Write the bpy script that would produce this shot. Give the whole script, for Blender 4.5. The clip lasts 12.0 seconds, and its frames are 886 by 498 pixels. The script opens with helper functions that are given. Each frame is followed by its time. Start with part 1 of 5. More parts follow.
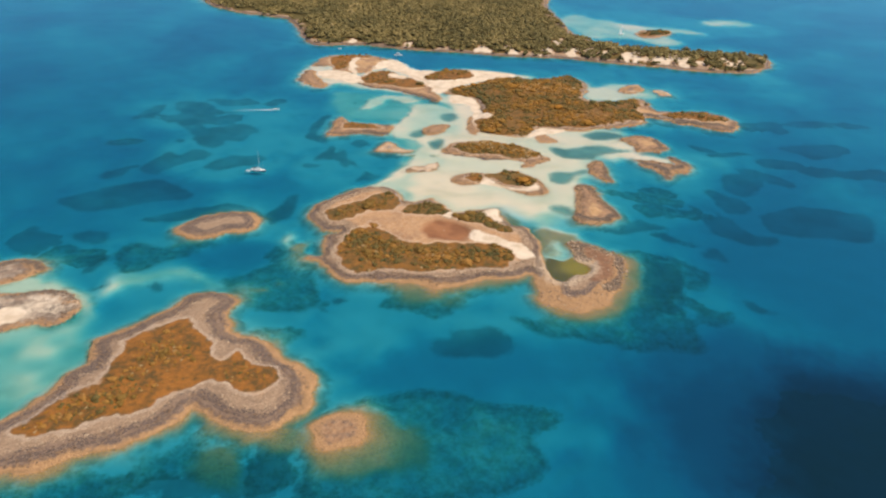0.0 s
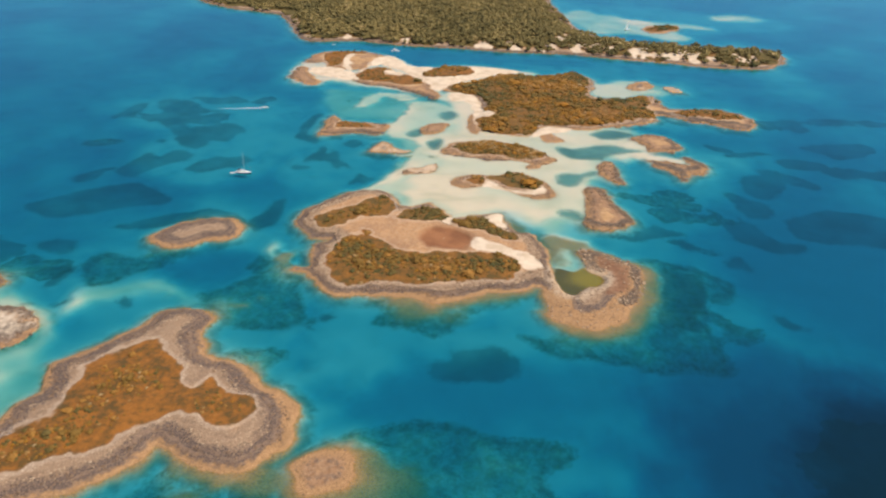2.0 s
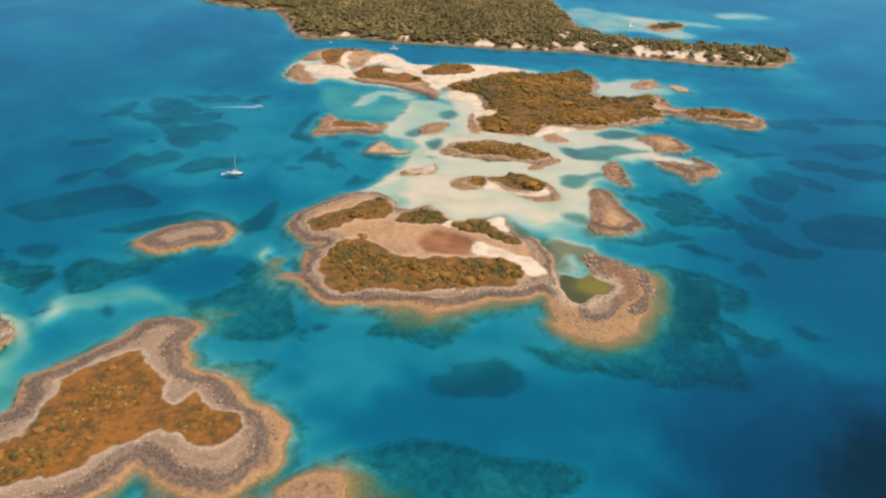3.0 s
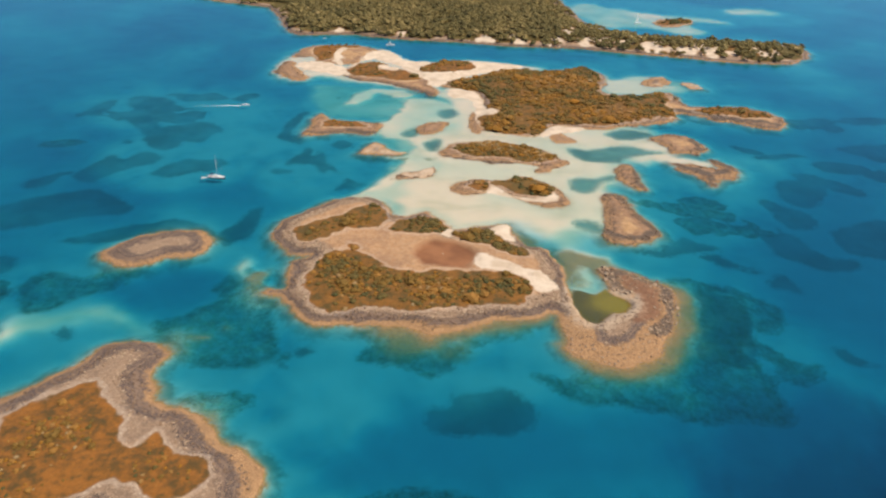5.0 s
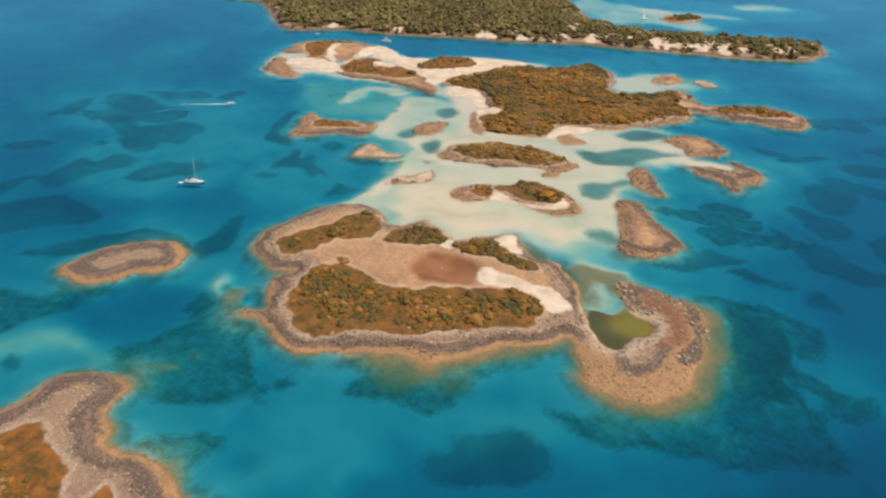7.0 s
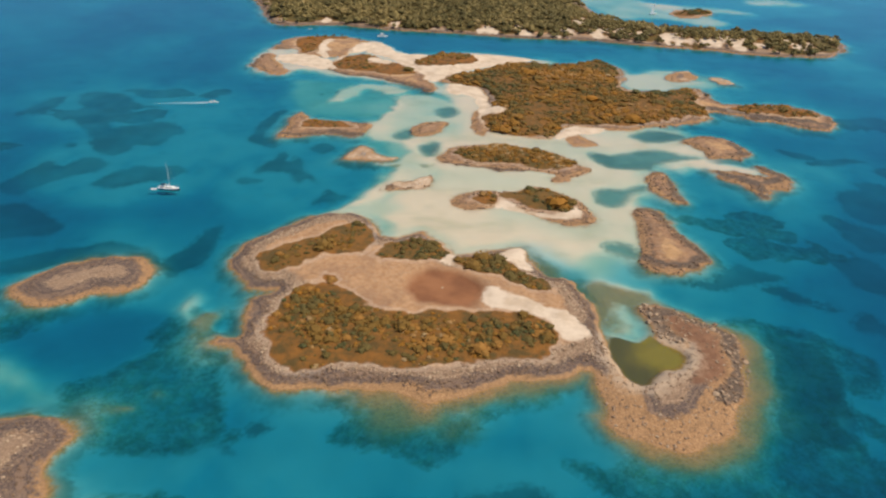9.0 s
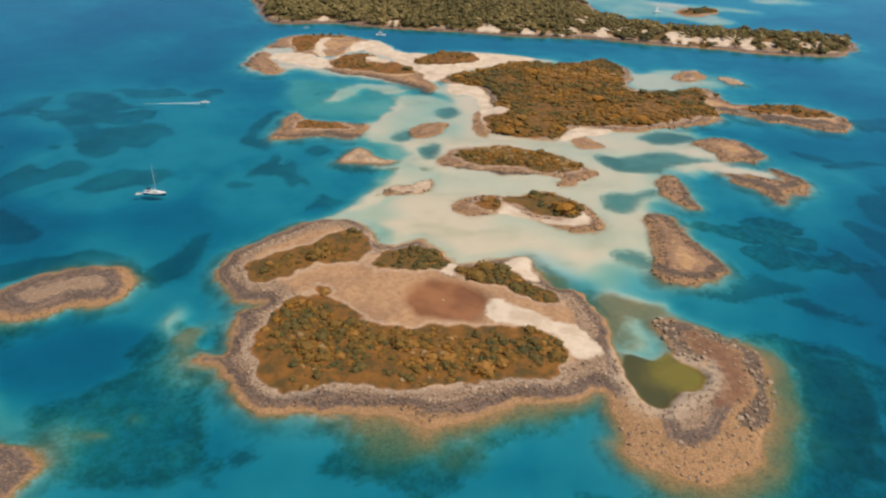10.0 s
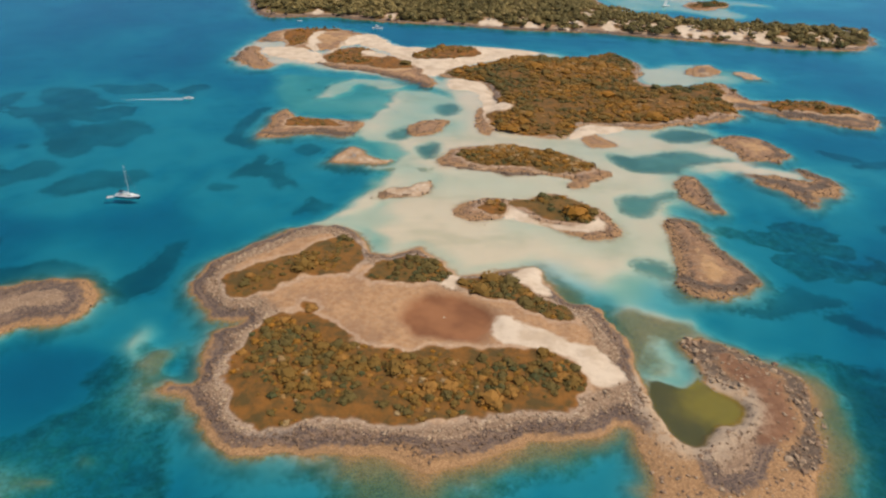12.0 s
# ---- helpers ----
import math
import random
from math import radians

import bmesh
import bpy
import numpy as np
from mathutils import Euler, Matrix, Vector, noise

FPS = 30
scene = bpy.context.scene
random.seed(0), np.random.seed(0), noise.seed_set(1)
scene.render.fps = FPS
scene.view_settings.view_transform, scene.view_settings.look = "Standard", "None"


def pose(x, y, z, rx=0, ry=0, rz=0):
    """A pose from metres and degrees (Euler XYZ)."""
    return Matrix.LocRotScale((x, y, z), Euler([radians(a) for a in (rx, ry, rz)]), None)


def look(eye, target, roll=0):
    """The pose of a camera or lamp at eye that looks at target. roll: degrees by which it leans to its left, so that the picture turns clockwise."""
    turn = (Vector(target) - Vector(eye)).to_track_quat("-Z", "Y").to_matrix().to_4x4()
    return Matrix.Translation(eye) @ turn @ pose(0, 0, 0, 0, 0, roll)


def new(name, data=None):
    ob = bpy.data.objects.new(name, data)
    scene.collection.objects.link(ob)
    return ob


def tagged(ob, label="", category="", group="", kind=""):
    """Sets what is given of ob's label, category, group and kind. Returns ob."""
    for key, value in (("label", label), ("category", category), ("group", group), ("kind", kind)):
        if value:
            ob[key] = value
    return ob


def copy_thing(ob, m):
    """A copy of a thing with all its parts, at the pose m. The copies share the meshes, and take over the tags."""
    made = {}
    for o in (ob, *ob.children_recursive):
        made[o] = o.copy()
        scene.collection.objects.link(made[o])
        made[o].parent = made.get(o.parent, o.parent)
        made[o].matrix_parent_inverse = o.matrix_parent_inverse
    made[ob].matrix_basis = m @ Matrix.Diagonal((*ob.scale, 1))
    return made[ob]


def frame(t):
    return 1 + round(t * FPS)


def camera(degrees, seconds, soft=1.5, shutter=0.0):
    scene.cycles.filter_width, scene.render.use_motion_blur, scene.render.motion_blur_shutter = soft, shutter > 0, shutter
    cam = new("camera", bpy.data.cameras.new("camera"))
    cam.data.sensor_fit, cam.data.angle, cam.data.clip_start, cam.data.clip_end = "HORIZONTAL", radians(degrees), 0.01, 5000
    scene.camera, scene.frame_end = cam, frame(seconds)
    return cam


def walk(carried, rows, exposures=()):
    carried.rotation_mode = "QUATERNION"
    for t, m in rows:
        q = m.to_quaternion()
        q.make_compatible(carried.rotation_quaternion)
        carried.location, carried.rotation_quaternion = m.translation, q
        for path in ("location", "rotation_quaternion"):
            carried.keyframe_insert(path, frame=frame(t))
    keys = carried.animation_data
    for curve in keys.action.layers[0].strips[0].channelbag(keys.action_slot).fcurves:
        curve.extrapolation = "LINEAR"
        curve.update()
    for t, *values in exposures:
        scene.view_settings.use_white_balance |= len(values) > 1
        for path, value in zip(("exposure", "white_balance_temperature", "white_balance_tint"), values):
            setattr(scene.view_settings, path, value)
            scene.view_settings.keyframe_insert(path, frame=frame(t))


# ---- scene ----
cam = camera(66.0, 12.0, soft=2.3)
PATH = [
    (0, (0.763, -27.524, 208.432), (0.783, -25.801, 207.418), 1.9),
    (0.5, (0.906, -18.902, 205.226), (0.926, -17.179, 204.211), 1.9),
    (1, (0.956, -10.723, 201.82), (0.976, -9.0, 200.805), 1.9),
    (1.5, (1.12, -2.574, 198.124), (1.141, -0.85, 197.111), 1.9),
    (2, (1.297, 5.522, 194.672), (1.318, 7.247, 193.659), 1.8),
    (2.5, (1.513, 13.974, 191.312), (1.533, 15.698, 190.299), 1.8),
    (3, (1.878, 22.119, 188.203), (1.898, 23.843, 187.19), 1.8),
    (5, (1.698, 55.56, 174.949), (1.722, 57.286, 173.938), 1.8),
    (5.5, (1.394, 63.904, 172.087), (1.421, 65.629, 171.076), 1.9),
    (6, (1.348, 71.859, 169.092), (1.376, 73.585, 168.081), 1.8),
    (6.5, (1.431, 80.218, 165.901), (1.459, 81.944, 164.89), 1.8),
    (7, (1.379, 88.411, 162.853), (1.408, 90.136, 161.843), 1.9),
    (9, (1.093, 122.089, 150.999), (1.126, 123.814, 149.988), 1.9),
    (9.5, (1.19, 130.385, 148.287), (1.222, 132.11, 147.275), 1.8),
    (10, (0.872, 138.641, 145.159), (0.906, 140.367, 144.15), 1.9),
    (10.5, (1.06, 146.594, 142.49), (1.094, 148.32, 141.479), 1.9),
    (11, (0.918, 153.295, 139.78), (0.952, 155.021, 138.769), 1.9),
    (11.5, (1.0, 159.177, 137.033), (1.034, 160.903, 136.022), 1.9),
    (12, (0.774, 164.772, 134.272), (0.81, 166.497, 133.262), 1.9),
]
walk(cam, [(t, look(*way)) for t, *way in PATH], exposures=((0, 0.30), (6, 0.20), (12, -0.02)))

import functools


# ---- world, sun, exposure ----
world = bpy.data.worlds.new("sky")
scene.world = world
world.use_nodes = True
SUN_EL, SUN_AZ = 58.0, 98.0      # degrees; azimuth to the right of the way ahead (+y)
_nt = world.node_tree
_sky = _nt.nodes.new("ShaderNodeTexSky")
_sky.sky_type = "NISHITA"
_sky.sun_disc = False
_sky.sun_elevation = radians(SUN_EL)
_sky.sun_rotation = radians(SUN_AZ)
_sky.air_density, _sky.dust_density, _sky.ozone_density = 1.0, 0.35, 3.0
_bg = _nt.nodes["Background"]
_bg.inputs["Strength"].default_value = 0.10
_nt.links.new(_sky.outputs[0], _bg.inputs[0])
sun_data = bpy.data.lights.new("sun", "SUN")
sun_data.energy, sun_data.angle, sun_data.color = 4.2, radians(0.6), (1.0, 0.88, 0.70)
sun = new("sun", sun_data)
_az, _el = radians(SUN_AZ), radians(SUN_EL)
sun.matrix_world = look((0, 0, 400), (-math.sin(_az) * math.cos(_el), -math.cos(_az) * math.cos(_el), 400 - math.sin(_el)))


# ---- the plan: coasts and zones, metres ----
COAST = {
    "A": [(-82.5, 363.3), (-82.3, 370.6), (-80.6, 378.4), (-76.4, 385.8), (-67.9, 394.8), (-56.8, 405.8), (-39.6, 412.4), (-32.2, 409.3), (-27, 403), (-24, 394.6), (-20.3, 390), (-14.8, 388.5), (-4.2, 394.1), (0.3, 389.2), (5.7, 384), (8.8, 378.2), (11.8, 374.8), (23, 378), (35.3, 381.3), (41.3, 378.7), (44.3, 370.1), (49.9, 360.7), (57.5, 358.9), (60.4, 354.3), (63.7, 339.5), (64.4, 331), (63.3, 323), (64.2, 315.5), (64.1, 304.1), (60.3, 295.6), (54.8, 301.3), (46.9, 296.9), (37.3, 294.1), (22.2, 291.8), (11.7, 287.1), (1.7, 283.8), (-7, 286.7), (-27.4, 289.5), (-45.8, 288.1), (-54, 291.9), (-59.1, 296.8), (-64.4, 304), (-67.5, 309.1), (-75, 311.2), (-73.3, 314.6), (-67.5, 314), (-65.9, 316.7), (-65.7, 324.3), (-66.4, 338.7), (-59.8, 346.2), (-68.2, 345.3), (-76.1, 353.3)],
    "E": [(56.7, 296.2), (58.5, 283.7), (56.1, 276.7), (58.7, 271.2), (65, 267.7), (72, 265.2), (80, 265.2), (88, 269.5), (95.4, 275.8), (101.8, 286), (107, 297.7), (110.8, 310.4), (111.6, 320.5), (108, 326.9), (102.4, 331.5), (93.8, 337.5), (87.3, 340.8), (83.1, 337.1), (83.3, 330.1), (84.6, 321.6), (76.1, 310.8), (66.4, 310.5), (63.3, 314), (59.6, 307.4)],
    "B": [(-173.8, 139.5), (-160.7, 148.9), (-149.6, 152), (-135.9, 159.3), (-124.8, 164), (-113.5, 169.5), (-105.3, 178.5), (-100.6, 185.9), (-94, 183.8), (-84, 177.6), (-74, 174.8), (-62.9, 176.7), (-57.2, 183.4), (-52.5, 190.3), (-51.1, 200.9), (-53.1, 208.3), (-58.3, 215.9), (-68.5, 221.6), (-77.4, 231.8), (-85.2, 235.8), (-92.3, 236.9), (-97.2, 239.8), (-101, 246.5), (-105.7, 253.5), (-104.5, 259.5), (-102.4, 264.6), (-105.2, 269.7), (-110.8, 273.7), (-120.1, 274.8), (-127.7, 270.2), (-136.5, 257), (-145.6, 247), (-155.6, 237.4), (-160.8, 230.5), (-161, 222.1), (-157.4, 214.1), (-163.5, 208), (-165.2, 198.6), (-168.3, 187.9), (-176.8, 177.7), (-186.6, 163.6)],
    "W1": [(-227.7, 268.2), (-216.7, 269.8), (-200.1, 272.2), (-186.2, 264.9), (-180.8, 257.5), (-180.8, 250.2), (-185.7, 242.9), (-196.6, 242.5), (-209.1, 235.1), (-225, 230.1), (-247.7, 267.3)],
    "W2": [(-244.6, 298.5), (-233.9, 302.1), (-220.6, 297.9), (-216.1, 292.1), (-221.1, 283.8), (-232.1, 276.1), (-249.6, 275.2), (-263.1, 297.5)],
    "L": [(-161.5, 342.8), (-157, 350.5), (-148.9, 358.6), (-136.6, 366.4), (-122, 366.5), (-112.7, 358.4), (-111.3, 349.4), (-116.1, 343.2), (-129.1, 339.6), (-134.3, 333.7), (-143.6, 330.4), (-153.3, 334)],
    "R1": [(-49.2, 175.6), (-49.1, 180.4), (-43, 183.9), (-33.9, 186.8), (-27.6, 184.4), (-25.3, 178), (-27.4, 171.6), (-36, 166.8), (-42.5, 165.2), (-47.2, 169.5)],
    "M1": [(1.9, 479.7), (6.2, 490.9), (12.1, 497.4), (22.6, 501.3), (40.7, 504.1), (55.1, 499.5), (69.3, 495.1), (76.8, 488.1), (82, 477.6), (87.5, 470.4), (82.8, 463.5), (75.6, 458.6), (73.4, 454.1), (66.5, 452.5), (63.8, 457.3), (66.8, 462.6), (53.9, 467.1), (37.2, 464.8), (29.4, 468.9), (15.7, 471.5), (7.5, 474.4)],
    "M2": [(10.2, 423.5), (12.6, 431.6), (18.5, 437.5), (27.5, 440.8), (35, 439.5), (45.3, 440.7), (53.6, 445.2), (61.1, 443.8), (72.1, 434.2), (77.5, 424.3), (79.5, 416.7), (79.4, 409.4), (73.2, 404.4), (66, 402.7), (57.6, 406.9), (49.1, 412.8), (42.8, 418.9), (33.7, 423.6), (28.6, 420.3), (16.5, 417.6)],
    "N1": [(98.4, 418.6), (102.8, 422.9), (108.5, 421.7), (113.1, 417.4), (114.2, 406.3), (118.2, 395.2), (121.4, 386.1), (123.1, 377), (119.7, 371.2), (111.3, 365.4), (100.1, 362.6), (93.8, 364.8), (92, 372), (93.9, 381.7), (96.6, 394.3), (98.4, 405.6)],
    "N2": [(117.2, 461), (122.8, 467.9), (127.8, 466.2), (129.7, 455.5), (129.7, 446.4), (129.5, 436.1), (126.2, 430.5), (121.7, 431.8), (117.6, 438.8), (115.5, 448.6)],
    "N3": [(155.2, 516.8), (165.8, 524.3), (178.2, 523.5), (184.7, 516.3), (188, 506), (186.9, 496.6), (177.6, 492.2), (167.5, 489.4), (160.9, 494.9), (159.2, 506.4)],
    "N4": [(156.5, 474.6), (162.3, 472.9), (174.9, 469.6), (183.7, 467.5), (183.4, 480.3), (189.2, 479.3), (194.7, 470.1), (195.7, 461.1), (187.3, 452.6), (180.9, 449.2), (174.1, 439), (171.3, 444), (166.3, 453.2), (159.5, 462.8)],
    "P1": [(-14.5, 521.9), (-11.2, 532.9), (-3.3, 540.1), (8, 540), (11.2, 537.4), (6.3, 527), (1.7, 517.9), (-9, 513.8)],
    "P4": [(-24, 438), (-19, 447), (-8, 454), (0, 457), (1, 451), (-3, 441), (-13, 438), (-18, 436)],
    "P2": [(83, 522), (88.6, 526.7), (93.2, 518.4), (98.2, 512.9), (98.7, 508), (91.8, 504.3), (83.3, 507)],
    "P3": [(26.9, 560.2), (32.3, 565.8), (35.1, 555.7), (35.4, 536.4), (32.6, 518.4), (26.6, 522.3), (24.1, 535.6)],
    "Q": [(-92, 509), (-91, 532), (-88, 552), (-81, 547), (-76, 538), (-67, 540), (-53, 537), (-40, 536), (-40, 524), (-44, 512), (-53, 513), (-66, 515), (-80, 510), (-88, 508)],
    "Q2": [(-49, 477), (-46, 489), (-41, 496), (-36, 491), (-31, 483), (-20, 480), (-29, 475), (-40, 476)],
    "F1": [(-137.9, 713.6), (-134.9, 741), (-123.6, 754.7), (-100.9, 761.8), (-81.5, 760), (-60.9, 746), (-49.7, 723.9), (-70.3, 706.9), (-76.7, 688.8), (-89.9, 690.7), (-111.8, 693.4), (-117.3, 710.5), (-128.9, 712.8)],
    "F2": [(-144.2, 657.5), (-143.3, 681.5), (-139.9, 693.7), (-132.8, 694.5), (-127.1, 675), (-118.1, 652.6), (-113.7, 641.3), (-122.6, 637.5), (-133.9, 643.6)],
    "F3": [(-88.9, 658.6), (-82.3, 668.6), (-72.9, 692.6), (-56.3, 699.6), (-37.6, 681.4), (-20.1, 670.4), (-9.4, 656.1), (-2.9, 628.3), (3, 609.3), (-4.4, 602.5), (-17.8, 613.8), (-33.6, 625.4), (-50.2, 637.6), (-66.2, 640.2), (-79.4, 649.1)],
    "F4": [(-20.1, 670.4), (-12.4, 692.4), (0.5, 707.7), (18.4, 713.3), (34, 709.6), (48.8, 699), (43.5, 685.1), (30, 670.9), (8.9, 647.7), (-3.2, 649.4)],
    "G": [(4.9, 633.2), (12.9, 648.1), (33.6, 659), (51.5, 677.8), (78.4, 688.8), (99.1, 682.8), (117.9, 691.3), (136.8, 698.3), (150, 680), (149.4, 657.1), (140.3, 632.3), (146.8, 619.8), (165.9, 618.9), (186.7, 623.4), (199.7, 627.2), (200.5, 608.3), (204, 593.2), (219.2, 589.9), (235.5, 593.5), (256.3, 590.6), (268.1, 578.3), (269.8, 558.8), (260.7, 545.6), (243.7, 545.3), (234.2, 553.2), (217.7, 561.9), (203.3, 569), (190.5, 572.2), (180.5, 555), (165.5, 550.9), (142.7, 542.5), (124.3, 535.6), (107.8, 534.4), (95.8, 539.1), (82.1, 535.3), (77.2, 521.6), (66.2, 514.8), (51.4, 519.7), (36.2, 525.6), (32.5, 540.9), (31.7, 555.5), (37.9, 588.3), (33.1, 612.1), (20.3, 623.8), (8.7, 625.4)],
    "G2": [(181.2, 655.8), (192.5, 671.9), (204.6, 676.1), (207.4, 659.8), (199.8, 647.5), (185.9, 644.8)],
    "G3": [(217.6, 659.3), (228.4, 660.4), (232, 643.6), (221.5, 642.6)],
    "H": [(-368.9, 1075.7), (-330.4, 1003.4), (-288.8, 970), (-236.1, 947.6), (-209.8, 933.2), (-189.1, 885.2), (-161.8, 813.5), (-142.9, 802), (-96, 807.6), (-40.6, 792.7), (13.2, 788.4), (79.3, 775.5), (145.2, 772.9), (195.3, 759), (238.5, 749.5), (280.2, 737.8), (329.1, 731.7), (357.5, 739.1), (386.9, 770.1), (393.3, 795.5), (380.3, 814.7), (328, 824.7), (260.1, 833.3), (201.2, 857.6), (175.5, 900.4), (170.3, 967.7), (162.7, 1065), (161.6, 1208.4), (-27, 1388.3), (-244.1, 1312.1), (-350, 1201.6)],
    "H2": [(261.1, 911.3), (278, 933.2), (310.3, 937.5), (311.9, 921), (291.2, 896), (266.4, 886.7)],
}
SCRUB = {
    "A1": [(-71.8, 367.3), (-68.4, 371.2), (-60.1, 379.2), (-48.8, 385.8), (-39.4, 394.7), (-35.6, 399.8), (-29, 400.1), (-24.8, 391.1), (-24.8, 380.7), (-28.1, 372.8), (-35.9, 369.9), (-43.6, 367.7), (-50.6, 362.8), (-59.1, 357.3), (-64.4, 355.4), (-68.2, 356.9)],
    "A2": [(-21.9, 367.5), (-21.3, 376.9), (-16.5, 381.9), (-6.1, 385.6), (2.5, 384.7), (7.7, 378.1), (8.3, 373.5), (4.6, 368.5), (-3.4, 366.4), (-11.4, 366.8)],
    "A3": [(9.2, 367.6), (12.8, 371.4), (23.2, 374.1), (30.3, 372.9), (33.7, 366), (39.8, 359.3), (44.3, 356.1), (48.6, 352.9), (48.3, 347.5), (42.8, 346.3), (34.9, 350.8), (28.7, 355.5), (24, 357), (16.4, 361.8)],
    "A4": [(-57.7, 319.4), (-57, 329.9), (-54.6, 337.9), (-50.6, 344.7), (-43.8, 347.4), (-36, 345.2), (-27.9, 339.4), (-21.8, 332.4), (-12.8, 329.1), (-2.4, 328.9), (8.1, 330.6), (18.5, 330.4), (28.9, 328.5), (37.8, 330.2), (44, 325), (47.3, 315.1), (44.8, 310.3), (39, 304.5), (23.1, 302.6), (7.6, 300.5), (-7.6, 298), (-16.8, 299.9), (-28.9, 299.2), (-37.4, 296.3), (-44.3, 297.1), (-50.8, 302.2), (-53.8, 307.7)],
    "H2": [(264.2, 908.5), (280.3, 926.9), (306.8, 930.3), (307.8, 917.2), (289.1, 902), (269.5, 893.3)],
    "A5": [(-42.3, 349.3), (-40.9, 352), (-38, 351.4), (-36.6, 348.9), (-39.2, 347.2)],
    "B1": [(-167.8, 169.6), (-163.2, 178.2), (-155.3, 190.8), (-146.2, 197.5), (-144.4, 210.7), (-144.6, 220.6), (-143.6, 231.2), (-134, 238.3), (-124.8, 247.9), (-119.7, 247.2), (-114.9, 239.1), (-105.5, 230.6), (-100.3, 219.9), (-94.5, 215.3), (-91.6, 221.9), (-87.1, 218.8), (-81.5, 215), (-73.3, 213.4), (-68.7, 204), (-72.2, 197.3), (-81.8, 196.2), (-87.7, 199.6), (-95.9, 202.2), (-102.4, 199.1), (-112.8, 193.4), (-118.1, 188), (-123.2, 182.8), (-137.4, 177.4), (-148, 170.8), (-157.9, 168)],
    "M1": [(12.7, 486.9), (16.4, 494.6), (25.5, 500.7), (40.7, 504.9), (52.3, 500.9), (63.8, 497.8), (71.9, 492.9), (77, 480.8), (78.5, 474), (70.6, 468.7), (56.9, 469.3), (46.5, 474.7), (26.9, 473.5), (17.3, 478.5)],
    "M2a": [(20.5, 426.6), (23.3, 433.8), (28.6, 437.5), (32.7, 432.7), (32.7, 426.7), (26.4, 423.2)],
    "M2b": [(33.1, 431), (34.9, 437.8), (43.9, 439.4), (52.1, 443.9), (57.1, 442.4), (65.6, 440), (71.5, 430.9), (71.1, 418.8), (66, 415.1), (56.8, 416.6), (47.9, 421.2), (42.8, 429.4), (37.9, 430.2)],
    "Q": [(-79.8, 526), (-78.8, 537.1), (-66.4, 540), (-52.8, 534.4), (-48.6, 526.5), (-60.8, 523.9), (-73.2, 523.8)],
    "F1": [(-122, 723), (-118.2, 751.2), (-100.9, 761.8), (-79.1, 760.2), (-79.9, 747.7), (-92.6, 738.1), (-97.5, 711), (-107.9, 695.6), (-115.2, 710.8)],
    "F3": [(-78.5, 656.6), (-72.5, 689.2), (-51.9, 698.3), (-43.9, 680.7), (-53.4, 670), (-28.9, 677.4), (-19.8, 662.6), (-13.1, 645.5), (-26.8, 639.9), (-47.2, 647.9), (-63.6, 650.7)],
    "F4": [(-16.9, 672.3), (-10.2, 692.6), (5, 708.2), (20.6, 711.7), (31.5, 704.1), (34, 684.1), (21.7, 673.1), (0.8, 664.7)],
    "G": [(8.8, 630.8), (14.9, 646.8), (35.7, 659.2), (53.8, 679.7), (78.6, 690.4), (98.8, 681.1), (117.2, 687.9), (139.1, 698.5), (147.1, 676.6), (143.3, 649.3), (135.6, 621.4), (147.9, 609.8), (172.2, 614.4), (193.7, 626.6), (193.8, 607.7), (184.2, 589.2), (190.2, 576), (184, 564), (171.6, 560), (147.5, 550.5), (127.7, 542.5), (107.1, 541), (82.9, 540), (82.6, 529), (73, 518.7), (60.5, 517.8), (48.4, 521.2), (36.4, 527.4), (33.4, 541), (32.2, 552.5), (45.4, 558.6), (39.4, 568.5), (42.4, 586.4), (37.9, 610), (31.5, 617), (18.3, 623.6)],
    "G4": [(204.1, 579.7), (220.6, 588.8), (239.7, 598.5), (254.4, 590.5), (265.8, 573.9), (257, 560.8), (241.9, 561.7), (227.3, 567.7), (211.5, 571.7)],
}
